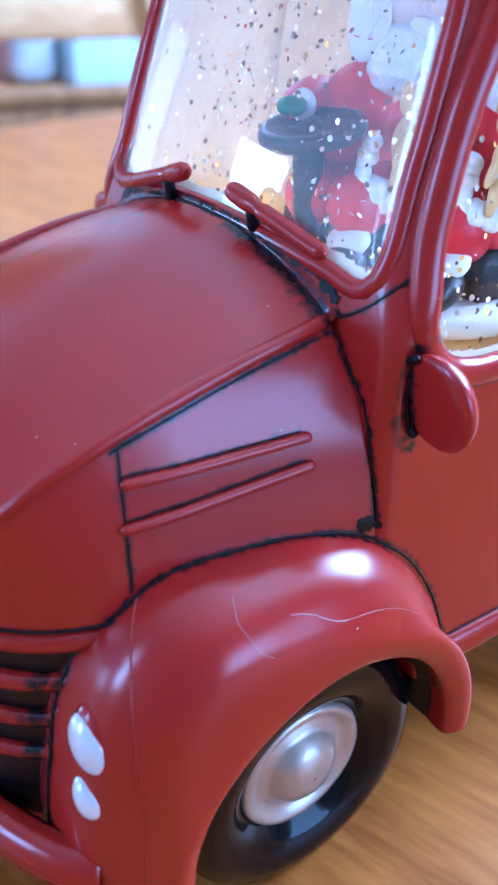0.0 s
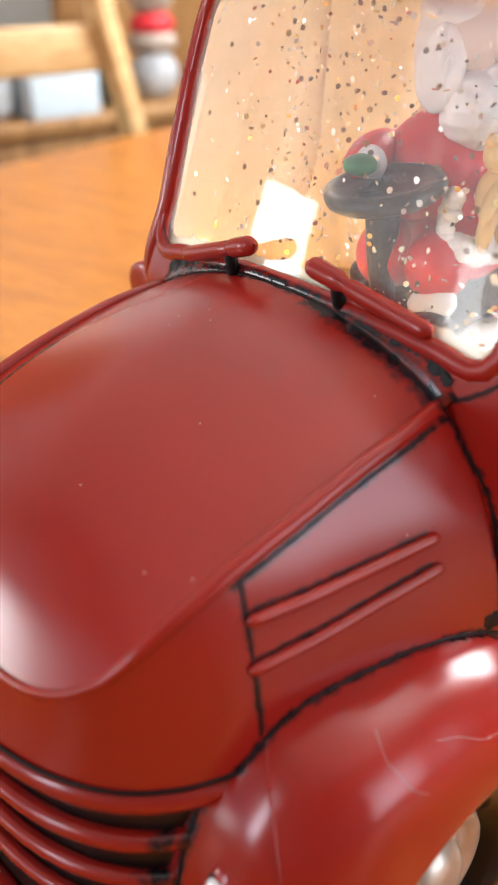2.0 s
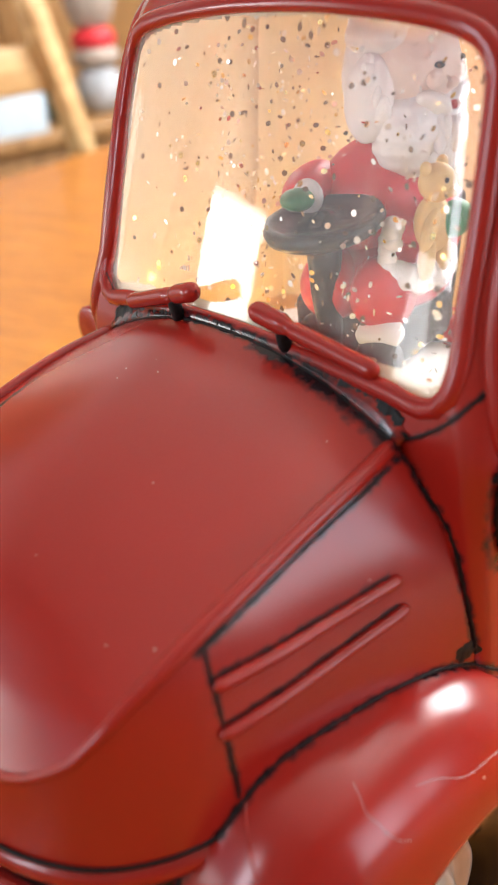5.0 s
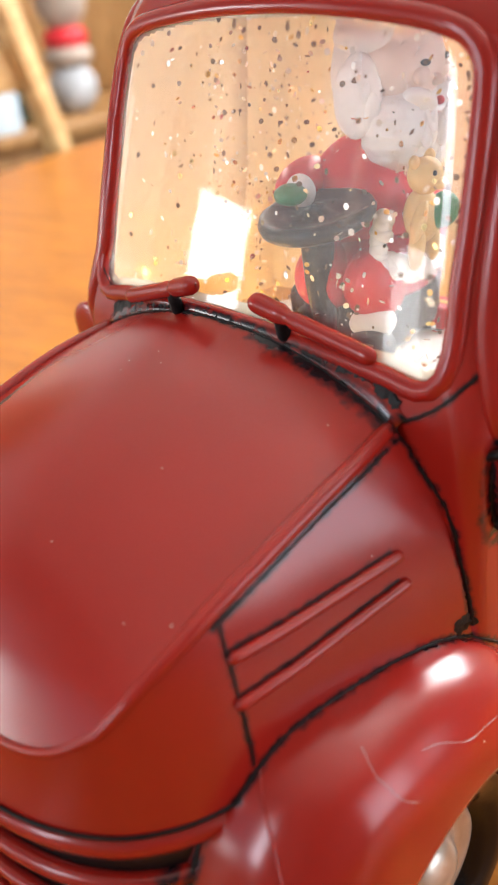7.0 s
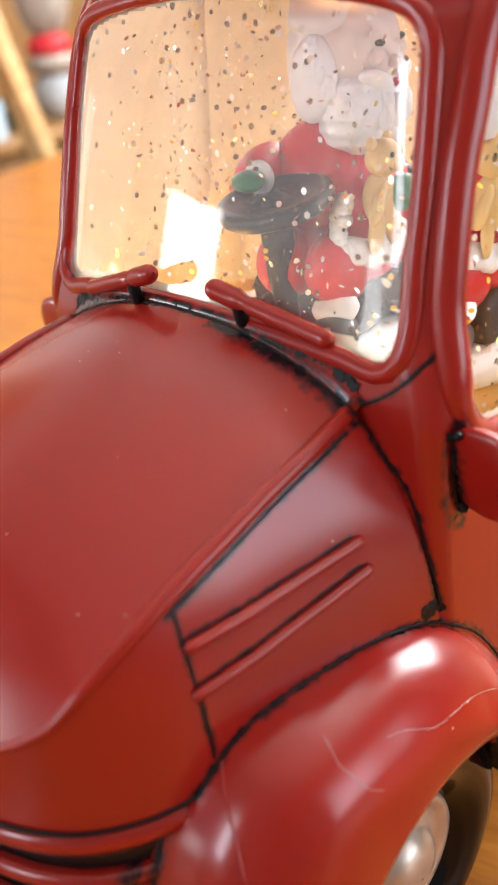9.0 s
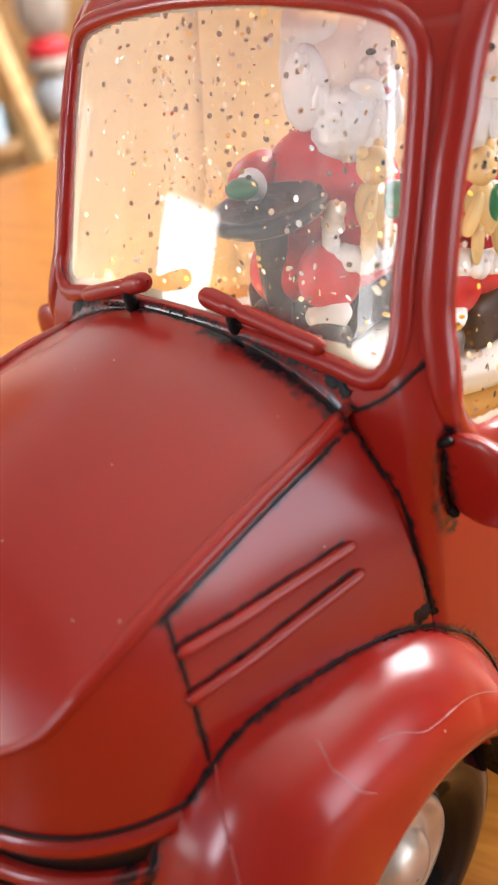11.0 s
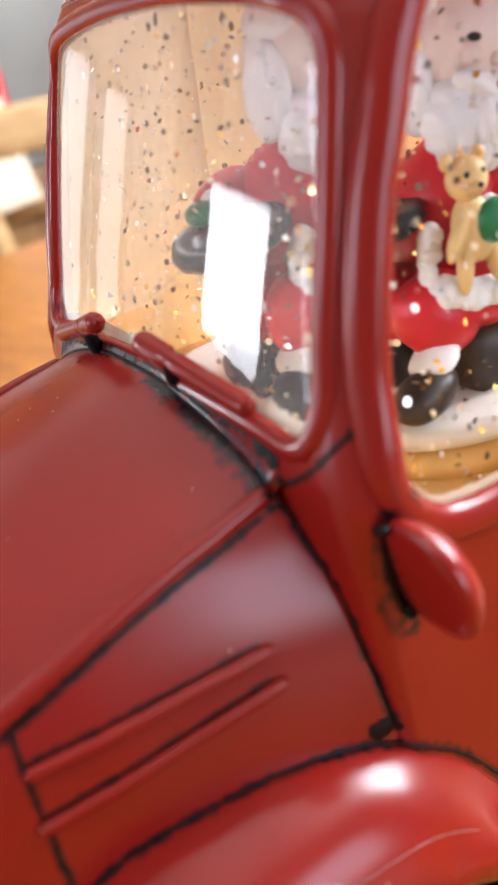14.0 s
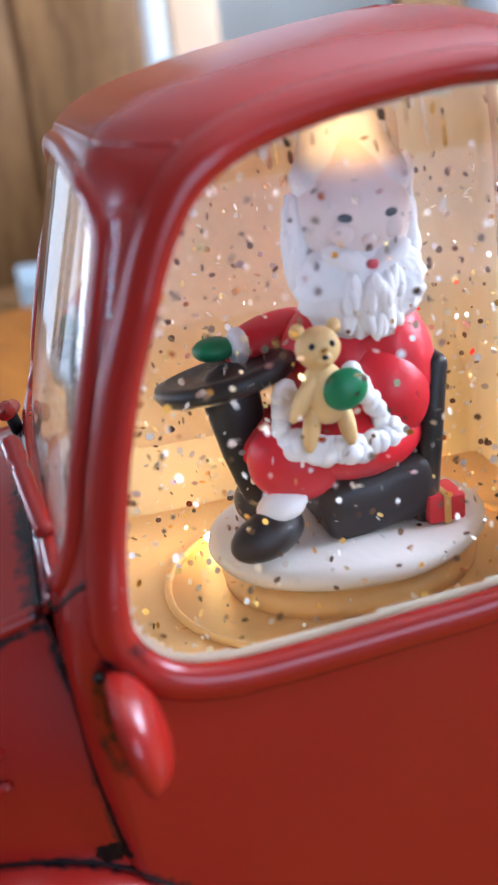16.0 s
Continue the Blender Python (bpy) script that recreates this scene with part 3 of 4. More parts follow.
def plan_ring(n_side, n_front):
    """The plan's outline, with samples shared out as along the lid's edge."""
    fine = spline(PLAN, 400)
    half = fine[:201]
    i_corner = int(np.argmin(np.abs(half[:, 1] + 0.0715)))
    side = half[:i_corner + 1]
    front = half[i_corner:]

    def even(line, n):
        s = np.r_[0, np.cumsum(np.linalg.norm(np.diff(line, axis=0), axis=1))]
        w = np.linspace(0, s[-1], n)
        return np.array([[np.interp(q, s, line[:, k]) for k in range(2)] for q in w])
    a = even(side, n_side)
    b = even(front, n_front // 2 + 1)
    mir = lambda q: q * np.array([-1, 1])
    return np.array([skew(*p) for p in np.vstack([a, b[1:], mir(b[::-1])[1:-1], mir(a[::-1])])])


ring = plan_ring(120, 120)
n_edge = min(len(edge), len(ring))
rows = []
NV = 64
for j in range(NV):
    t = j / (NV - 1)
    row = []
    for k in range(n_edge):
        e, p = np.array(edge[k]), ring[k]
        low_p = np.array([p[0], p[1], 0.0920])
        out = np.array([p[0] - e[0] * 0.999, p[1] - e[1], 0])
        a = 1 - (1 - t) ** (2.5 - 1.4 * min(max((-0.045 - e[1]) / 0.03, 0), 1))
        q = np.array([e[0] + (low_p[0] - e[0]) * a, e[1] + (low_p[1] - e[1]) * a, e[2] + (low_p[2] - e[2]) * t])
        row.append(q)
    rows.append(row)
for z in (0.080, 0.06, 0.04, 0.03):
    rows.append([np.array([ring[k][0] * 0.86, ring[k][1] * 0.93 - 0.001, z]) if -0.0655 > ring[k][1] else np.array([ring[k][0] * 0.62, ring[k][1], z]) for k in range(n_edge)])
nose_verts = [v for r in rows for v in r]
nose_faces = grid_faces(len(rows), n_edge)
nose_panel = link("nose_panel", nose_verts, nose_faces, RED, truck, "red side panels and rounded nose below the hood")
thicken(nose_panel, 0.0018, 1.0)
side_tree = BVHTree.FromPolygons([Vector(v) for v in nose_verts], nose_faces)
TREES += [side_tree, BVHTree.FromPolygons([Vector(v) for v in hood_verts], hood_faces)]

# ridge along the lid's edge and the dark line under it
ridge_pts, ridge_r = [], []
for p in edge[3:-3]:
    front = min(max((-0.056 - p[1]) / 0.02, 0), 1)
    ridge_pts.append(Vector((p[0] - math.copysign(0.0008 * (1 - front), p[0]), p[1], p[2] + 0.0003 * (1 - front) - 0.0001)))
    ridge_r.append(0.0017 - 0.0008 * front)
v, f = tube(ridge_pts, ridge_r, 10)
link("hood_edge", v, f, RED, truck, "rolled red edge of the hood")
for sign in (1, -1):
    pts = [Vector((sign * (abs(p[0]) + 0.0010), p[1], p[2] - 0.0014)) for p in edge[:86]]
    wash("hood_seam", pts, 0.0007, seed=sign)
pts = [Vector((p[0], p[1] - 0.0006, p[2] + 0.0011)) for p in edge[112:248]]
wash("hood_seam", pts, 0.00035)
# cowl seam between hood and windshield
for k in range(2):
    pts = [hood_point(0.0, -1 + 2 * j / 40) for j in range(41)]
    pts = [Vector((p[0], p[1] + (0.0006 if k else -0.0004), p[2] + 0.0006)) for p in pts]
    wash("cowl_seam", pts, 0.0015 if k else 0.0009, seed=k * 3.0)
# cowl panel closing the gap between lid and windshield
cowl_rows = []
for a in np.linspace(0, 1, 5):
    row = []
    for j in range(41):
        s = -1 + 2 * j / 40
        p = hood_point(0.0, s)
        q, _ = cast_front((AXIS + s * 0.0475, 0.1472 + 0.003 * (1 - s * s) - 0.0058 * abs(s) ** 7))
        q = np.array(q) if q is not None else p
        row.append(p * (1 - a) + q * a + np.array([0, 0, -0.0006 + 0.0008 * math.sin(a * math.pi)]))
    cowl_rows.append(row)
cowl = link("cowl_panel", [v for r in cowl_rows for v in r], grid_faces(5, 41), RED, truck, "narrow red cowl below the windshield")
thicken(cowl, 0.0012, 0)
# black paint smeared along the foot of the windshield
smear_verts = []
for j in range(301):
    s = -0.96 + 1.92 * j / 300
    p = np.array(hood_point(0.0, s))
    q, _ = cast_front((AXIS + s * 0.0485, 0.1484 + 0.003 * (1 - s * s) - 0.0058 * abs(s) ** 7))
    q = np.array(q)
    wob = 0.15 + 0.55 * max(0.0, s - 0.3) + 0.35 * noise.noise(Vector((s * 14, 0, 2.0))) + 0.3 * noise.noise(Vector((s * 60, 3.0, 0)))
    start = p + (q - p) * min(max(wob, -0.1), 0.75)
    for k in range(8):
        a = k / 7
        c = start + (q - start) * a
        lump = 0.0003 * noise.noise(Vector(c) * 800) + 0.0004 * noise.noise(Vector(c) * 350)
        smear_verts.append(c + np.array([0, -0.0002 - 0.4 * lump, 0.0009 * (1 - abs(2 * a - 1)) + 0.0001 + lump]))
link("black_smear", smear_verts, grid_faces(301, 8), WASH_AND_SHADE_BLACK, truck, "black paint smeared along the windshield's foot")


def side_seam(name, pts, radius, sign, mat=WASH_AND_SHADE_BLACK, lift=0.0001, tree=side_tree, flat=1.0, n=40, ends=1.0):
    """A line laid on the truck's flank, from (y, z) points."""
    line = spline(pts, n)
    got = [onto(tree, (sign * 0.2, p[0], p[1]), (-sign, 0, 0), lift) for p in line]
    got = [g for g in got if g[0] is not None]
    if len(got) < 3:
        return None
    if mat is WASH_AND_SHADE_BLACK:
        return wash(name, [g[0] for g in got], radius, seed=pts[0][0] * 900)
    v, f = tube([g[0] for g in got], radius, 10, False, flat, [g[1] for g in got])
    return link(name, v, f, mat, truck)


for sign in (1, -1):
    for (y0, z0), (y1, z1) in (((-0.0532, 0.1195), (-0.0162, 0.1212)), ((-0.0542, 0.1112), (-0.0159, 0.1155))):
        side_seam("louvre", [(y0, z0), ((y0 + y1) / 2, (z0 + z1) / 2), (y1, z1)], 0.00115, sign, RED, 0.0004)
        side_seam("louvre_shade", [(y0, z0 + 0.0014), ((y0 + y1) / 2, (z0 + z1) / 2 + 0.0014), (y1 - 0.001, z1 + 0.0013)], 0.0004, sign)
    side_seam("panel_seam", [(-0.0536, 0.1255), (-0.0541, 0.113), (-0.0541, 0.098)], 0.0006, sign)

# the seam between hood side, cab and fender, on whichever lies outside
all_v = [Vector(v) for v in cab_verts] + [Vector(v) for v in nose_verts]
all_f = cab_faces + [tuple(i + len(cab_verts) for i in f) for f in nose_faces]
flank_tree = BVHTree.FromPolygons(all_v, all_f)
for sign in (1, -1):
    # the door seam runs where the side panel dips behind the cab's flank
    pts = []
    for z in np.linspace(0.1255, 0.0960, 32):
        for y in np.arange(-0.007, 0.006, 0.0002):
            a, _ = onto(side_tree, (sign * 0.2, y, z), (-sign, 0, 0))
            b, _ = onto(cab_tree, (sign * 0.2, y, z), (-sign, 0, 0))
            if b is not None and (a is None or abs(b.x) >= abs(a.x)):
                pts.append(b + Vector((sign * 0.0002, 0, 0)))
                break
    pts = [sum(pts[max(0, k - 2):k + 3], Vector()) / len(pts[max(0, k - 2):k + 3]) for k in range(len(pts))]
    corner = Vector(hood_point(0.0, sign))
    pts = [corner.lerp(pts[0], k / 12) for k in range(12)] + pts
    wash("door_seam", pts, 0.0008, seed=3.0 + sign)
    pts = []
    for q in spline([(0.0420, -0.0040, 0.1400), (0.0454, -0.0011, 0.1427), (0.0515, 0.0018, 0.1485), (0.0543, 0.0045, 0.1515), (0.0561, 0.0076, 0.1540)], 30):
        got, _ = onto(flank_tree, (sign * (q[0] + 0.1), q[1] - 0.1, q[2]), (-sign * 0.7071, 0.7071, 0), 0.0001)
        if got is not None:
            pts.append(got)
    if len(pts) > 4:
        wash("pillar_seam", pts, 0.0006, seed=4.0)
    blot(-0.0012, 0.0985, 0.0034, sign, flank_tree, 1.0 + sign)


# fenders: an arch over the wheel, swept by angle
WY, WZ, WR = -0.0148, 0.0370, 0.0365
ANG = (-8, 8, 27, 47, 63, 80, 103, 122, 132, 142, 157, 172, 190, 205)
RAD = (0.0480, 0.0478, 0.0480, 0.0510, 0.0555, 0.0605, 0.0655, 0.0715, 0.0705, 0.0675, 0.0610, 0.0580, 0.0565, 0.0570)


def fender(sign):
    verts = []
    na, ns = 240, 90
    for i in range(na):
        deg = -3 + 208 * i / (na - 1)
        R = curve1(ANG, RAD, deg)
        a = radians(deg)
        sec = spline([(0.040, R - 0.0006), (0.0500, R), (0.0590, R - 0.0012), (0.0660, R - 0.0060), (0.0705, R - 0.0140 if R - 0.014 > WR + 0.008 else WR + 0.008), (0.0715, WR + 0.0045), (0.0702, WR + 0.0008), (0.0680, WR), (0.064, WR + 0.0006)], ns)
        for x, r in sec:
            verts.append((sign * x, WY + r * math.cos(a), WZ + r * math.sin(a)))
    faces = grid_faces(na, ns)
    ob = link("fender", verts, faces, RED, truck, "rounded red fender arching over the wheel")
    thicken(ob, 0.0016, -1.0 if sign > 0 else 1.0)
    return verts, faces


fv, ff = fender(1)
fender(-1)
fender_tree = BVHTree.FromPolygons([Vector(v) for v in fv], ff)
TREES.append(fender_tree)
for sign in (1, -1):
    pts = []
    for deg in np.linspace(150, 22, 60):
        R = curve1(ANG, RAD, deg)
        y, z = WY + R * math.cos(radians(deg)), WZ + R * math.sin(radians(deg))
        got, _ = onto(flank_tree, (sign * 0.2, y, z), (-sign, 0, 0))
        if got is not None:
            pts.append(Vector((got.x + sign * 0.0002, y, z + 0.0002)))
    if len(pts) > 4:
        wash("fender_seam", pts, 0.0008, seed=5.0 + sign, flat=0.5)

for sign in (1, -1):
    pts = []
    for deg in np.linspace(128, 182, 40):
        r = curve1(ANG, RAD, deg) + 0.0002
        pts.append(Vector((sign * 0.0452, WY + r * math.cos(radians(deg)), WZ + r * math.sin(radians(deg)))))
    wash("fender_front_seam", pts, 0.0013, seed=9.0)
    SEAMS.append(([p + Vector((-sign * 0.0030, -0.0016, 0)) for p in pts[8:]], 0.0032))
    # mould line down the fender's front
    pts = []
    for deg in np.linspace(123, 185, 60):
        R = curve1(ANG, RAD, deg)
        x = np.interp(deg, (120, 125, 130, 135, 140, 150, 190), (0.0470, 0.0524, 0.0586, 0.0625, 0.0655, 0.0678, 0.0688))
        r = np.interp(x, (0.050, 0.0590, 0.0660, 0.0705), (R, R - 0.0012, R - 0.0060, max(R - 0.0140, WR + 0.008)))
        got = fender_tree.find_nearest(Vector((x, WY + r * math.cos(radians(deg)), WZ + r * math.sin(radians(deg)))))[0]
        pts.append(Vector((sign * got.x, got.y, got.z)))
    v, f = tube(pts, 0.00032, 6)
    link("mould_line", v, f, RED, truck)
# stray fibres lying on the fender
for angles, across in (((105, 101, 95, 87, 73, 64), (0.0666, 0.0673, 0.0689, 0.0689, 0.0682, 0.0684)), ((112, 114, 114, 114, 112), (0.0610, 0.0649, 0.0666, 0.0687, 0.0700))):
    pts = []
    for deg, x in spline([(a / 1000, b) for a, b in zip(angles, across)], 50):
        deg = deg * 1000
        R = curve1(ANG, RAD, deg)
        r = np.interp(x, (0.050, 0.0590, 0.0660, 0.0705), (R, R - 0.0012, R - 0.0060, max(R - 0.0140, WR + 0.008)))
        place, normal, _, _ = fender_tree.find_nearest(Vector((x, WY + r * math.cos(radians(deg)), WZ + r * math.sin(radians(deg)))))
        pts.append(place + normal * (0.0001 if normal.x > 0 else -0.0001))
    v, f = tube(pts, 0.000024, 5)
    link("lint_fibre", v, f, PEARL, truck, "fine pale fibre stuck to the fender")

# liner behind the wheel arch, coloured black to stand in for the shade there
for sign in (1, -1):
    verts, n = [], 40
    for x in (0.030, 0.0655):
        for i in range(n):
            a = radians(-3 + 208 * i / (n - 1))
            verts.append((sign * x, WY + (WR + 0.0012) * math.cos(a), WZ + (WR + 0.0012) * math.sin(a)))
    thicken(link("wheel_arch", verts, grid_faces(2, n), WASH_AND_SHADE_BLACK, truck, "black sheet inside the wheel arch, shade put into its colour"), 0.001, 0)


def wheel(place, sign):
    ob = new("wheel")
    ob.parent = truck
    ob.location = place
    ob.rotation_euler = (0, radians(90 * sign), 0)
    r = 0.0352
    prof = [(0.010, -0.008), (r - 0.004, -0.008), (r - 0.001, -0.006), (r, -0.002), (r, 0.004), (r - 0.0010, 0.0078), (r - 0.0035, 0.0106), (r - 0.0075, 0.0118), (r - 0.0115, 0.0112), (r - 0.0150, 0.0090), (0.0180, 0.0066), (0.0160, 0.0050), (0.010, 0.0045)]
    v, f = lathe(prof, 64)
    ob.data = None
    link("tyre", v, f, RUBBER, ob, "glossy black painted tyre")
    prof = [(0.0175, 0.0040), (0.0178, 0.0066), (0.0170, 0.0078), (0.0156, 0.0078), (0.0143, 0.0066), (0.0132, 0.0058), (0.0122, 0.0060), (0.0112, 0.0068), (0.0104, 0.0070), (0.0098, 0.0078), (0.0085, 0.0096), (0.0065, 0.0109), (0.0040, 0.0117), (0.0018, 0.0120), (0.0003, 0.0120)]
    v, f = lathe(prof, 56)
    link("hubcap", v, f, SILVER, ob, "silver painted domed hubcap with worn rim")
    return ob


for sign in (1, -1):
    wheel((sign * 0.0490, -0.0119, 0.0320), sign)
    wheel((sign * 0.0490, 0.1700, 0.0320), sign)

# grille: near-black sheet behind four red bars round the nose
grille = new("grille")
grille.parent = truck
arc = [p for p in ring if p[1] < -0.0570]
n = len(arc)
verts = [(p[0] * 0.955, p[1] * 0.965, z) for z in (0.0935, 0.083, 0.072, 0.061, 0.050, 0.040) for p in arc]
thicken(link("grille_recess", verts, grid_faces(6, n), GRILLE_DARK, grille, "near-black sheet behind the grille bars"), 0.001, 0)
for z, r in ((0.0890, 0.0025), (0.0788, 0.0020), (0.0692, 0.0018), (0.0600, 0.0017)):
    v, f = tube([(p[0] * 0.97, p[1] * 0.985, z) for p in arc], r, 10)
    link("grille_bar", v, f, RED, grille, "rounded red grille bar with black wash")
v, f = tube([(p[0] * 1.0, p[1] * 1.0 - 0.0003, 0.0925) for p in arc], 0.00042, 7)
link("grille_seam", v, f, WASH_AND_SHADE_BLACK, grille)

# bumper
plan = spline([(0.0620, -0.0690), (0.0560, -0.0750), (0.0440, -0.0810), (0.0240, -0.0880), (0.0, -0.0910), (-0.0240, -0.0880), (-0.0440, -0.0810), (-0.0560, -0.0750), (-0.0620, -0.0690)], 80)
sec = [(0.008, -0.0050), (0.002, -0.0052), (-0.0004, -0.0040), (-0.0012, 0.0), (-0.0002, 0.0030), (0.002, 0.0042), (0.004, 0.0040), (0.006, 0.0020)]
verts = []
for i, p in enumerate(plan):
    tan = plan[min(i + 1, 79)] - plan[max(i - 1, 0)]
    nor = np.array([-tan[1], tan[0]])
    nor = nor / np.linalg.norm(nor)
    if nor @ (np.array([0, -0.04]) - p) < 0:
        nor = -nor
    for d, z in sec:
        verts.append((*(p + nor * d), 0.0420 + z))
bumper = link("bumper", verts, grid_faces(80, len(sec)), RED, truck, "narrow curved red bumper under the grille")
thicken(bumper, 0.0016, 0)

# headlights: a leaning oval lamp under a small lid, a smaller one below
for sign in (1, -1):
    for (x, y, z), rad, name in (((0.0568, -0.0674, 0.0738), (0.0044, 0.0034, 0.0064), "headlight"), ((0.0582, -0.0688, 0.0618), (0.0031, 0.0030, 0.0048), "indicator_light")):
        bm = bmesh.new()
        ball(bm, (0, 0, 0), rad, None, 0, 32, 20)
        lamp = part(name, bm, PEARL, truck, "pearl silver painted oval lamp")
        lamp.location, lamp.rotation_euler = (sign * x, y, z), (radians(-8), radians(-30 * sign), radians(20 * sign))
        bm = bmesh.new()
        ball(bm, (sign * rad[0] * 0.25, rad[1] * 0.42, rad[2] * 0.20), [k * 1.04 for k in rad], None, 0, 32, 20)
        part("lamp_lid", bm, RED, lamp, "red swelling round the lamp")
        line = [(sign * rad[0] * 0.98 * math.cos(a), -rad[1] * 0.05, rad[2] * 0.98 * math.sin(a)) for a in np.linspace(-0.12 * math.pi, 0.72 * math.pi, 30)]
        v, f = tube(line, [rad[0] * (0.03 + 0.13 * math.sin(math.pi * k / 29)) for k in range(30)], 8)
        link("lamp_rim", v, f, WASH_AND_SHADE_BLACK, lamp, "black line round the lamp")

# sill below the doors, closing floor and a plain bed behind
for sign in (1, -1):
    bm = bmesh.new()
    box(bm, (0.012, 0.100, 0.010), (sign * 0.0540, 0.0700, 0.0485), None, 0.003)
    part("sill", bm, RED, truck, "red running board below the door")
    wash("sill_seam", [Vector((sign * 0.0590, y, 0.0538)) for y in np.linspace(0.024, 0.112, 40)], 0.0006, seed=2.0)
bm = bmesh.new()
box(bm, (0.070, 0.270, 0.014), (0, 0.070, 0.0450), None, 0.004)
part("chassis", bm, GRILLE_DARK, truck, "dark underside of the truck")
bm = bmesh.new()
box(bm, (0.104, 0.090, 0.050), (0, 0.1620, 0.0780), None, 0.006)
part("truck_bed", bm, RED, truck, "plain red truck bed behind the cab")

# mirrors and wipers
for sign in (1, -1):
    bm = bmesh.new()
    ball(bm, (0, 0, 0), (0.0098, 0.0058, 0.0104), None, 0, 28, 18)
    for vtx in bm.verts:
        if vtx.co.y < 0:
            vtx.co.y *= 0.35
    mirror = part("mirror", bm, RED, truck, "teardrop shaped red door mirror")
    mirror.location, mirror.rotation_euler = (0.0640 if sign > 0 else -0.0720, 0.0050 if sign > 0 else 0.0090, 0.1284), (radians(12), radians(-14 * sign), radians(-4 * sign))
    if sign < 0:
        continue
    root = [onto(cab_tree, (0.2, 0.0072 + 0.0040 * math.cos(a), 0.1290 + 0.0104 * math.sin(a)), (-1, 0, 0), 0.0002)[0] for a in np.linspace(0.42 * math.pi, 1.45 * math.pi, 40)]
    wash("mirror_root_shade", root, 0.0017, seed=7.0, label="black paint round the mirror's root")
    v, f = tube([(0.0094 * math.cos(a), -0.0014, 0.0100 * math.sin(a)) for a in np.linspace(0.55 * math.pi, 1.25 * math.pi, 30)], 0.00095, 7)
    link("mirror_edge", v, f, WASH_AND_SHADE_BLACK, mirror, "black line round the mirror")


def wiper(p0, p1, knob):
    p0, p1 = Vector(p0), Vector(p1)
    ob = new("wiper")
    ob.parent = truck
    pts = [p0.lerp(p1, t) for t in np.linspace(0, 1, 24)]
    rad = [0.0019 + 0.0003 * (t > 0.72) - 0.0004 * (abs(t - 0.72) < 0.03) for t in np.linspace(0, 1, 24)]
    v, f = tube(pts, rad, 12)
    link("wiper_blade", v, f, RED, ob, "moulded red wiper blade")
    base = p0.lerp(p1, knob)
    v, f = tube([base + Vector((0, 0.0005, -0.0015)), base + Vector((0, 0.0012, -0.0050))], 0.0015, 8)
    link("wiper_pivot", v, f, WASH_AND_SHADE_BLACK, ob, "black wiper pivot")
    return ob


wiper((0.0335, -0.0016, 0.1512), (0.0078, -0.0044, 0.1576), 0.8)
wiper((-0.0362, -0.0030, 0.1505), (-0.0127, -0.0046, 0.1577), 0.68)
wash("roof_seam", [p for p, _ in (cast_front((x, 0.2135 - 0.0012 * (x / 0.05) ** 2)) for x in np.linspace(-0.055, 0.047, 50)) if p is not None], 0.00022)

ridge_line = [p for p, _ in (cast_front((x, 0.2142 - 0.0016 * (x / 0.05) ** 2)) for x in np.linspace(-0.057, 0.049, 60)) if p is not None]
v, f = tube(ridge_line, 0.0007, 8)
link("roof_ridge", v, f, RED, truck, "fine raised ridge across the roof's front")

# the water inside the cab and the liner that it stands on
w_levels = list(np.arange(0.1130, 0.2140, 0.0018)) + list(np.linspace(0.2140, 0.2215, 12))
w_rings = [cab_ring(z, 160, 0.0018, 0.0075) for z in w_levels]
wv = [v for r in w_rings for v in r]
wf = grid_faces(len(w_levels), 160, False, True)
wf += [tuple(range(160)), tuple(range((len(w_levels) - 1) * 160, len(w_levels) * 160))[::-1]]
wf = [f[::-1] for f in wf]
water = link("water_fill", wv, wf, WATER, truck, "clear water filling the glazed cab")
water.visible_shadow = False
lv = [v for z, k in ((0.1160, 0.0022), (0.1085, 0.003)) for v in cab_ring(z, 96, k)]
lf = grid_faces(2, 96, False, True) + [tuple(range(96))[::-1], tuple(range(96, 192))]
link("liner", lv, lf, AMBER, truck, "amber plastic floor of the water tank", smooth=False)
for place in ((0.000, 0.0665, 0.2120),):
    bm = bmesh.new()
    ball(bm, place, (0.0020, 0.0020, 0.0010), None, 0, 12, 8)
    part("led", bm, LED, truck, "small warm glowing lamp bulb")
# slightly milky plastic pane in the windshield
pane_levels = list(np.arange(0.1440, 0.2125, 0.0015))
pane_verts = [v for z in pane_levels for v in cab_ring(z, 160, 0.0008)]
all_faces = grid_faces(len(pane_levels), 160, False, True)
x, y, z = middles(pane_verts, all_faces)
glazed = (y < 0.03) & (np.abs(x - AXIS) < 0.057) & inside(shrink(ws_line, 0.0015), x, z)
pane_faces = [f[::-1] for f, on in zip(all_faces, glazed) if on]
pane = link("windshield_pane", pane_verts, pane_faces, MILKY, truck, "slightly milky clear plastic windshield")
pane.visible_shadow = False

# where the antiquing paint lies: near the seams, and round the mirror's root
SEAMS.append(([Vector((0.0590, 0.0050 + 0.0050 * math.cos(a), 0.1275 + 0.0118 * math.sin(a))) for a in np.linspace(1.2, 5.1, 40)], 0.0009))
SEAMS.append((rim, 0.0003))
SEAMS.append(([hood_point(0.0, x) for x in np.linspace(-0.8, 0.2, 60)], 0.0013))
SEAMS.append(([hood_point(0.01, x) for x in np.linspace(0.2, 1, 60)], 0.0021))
fine_seams = []
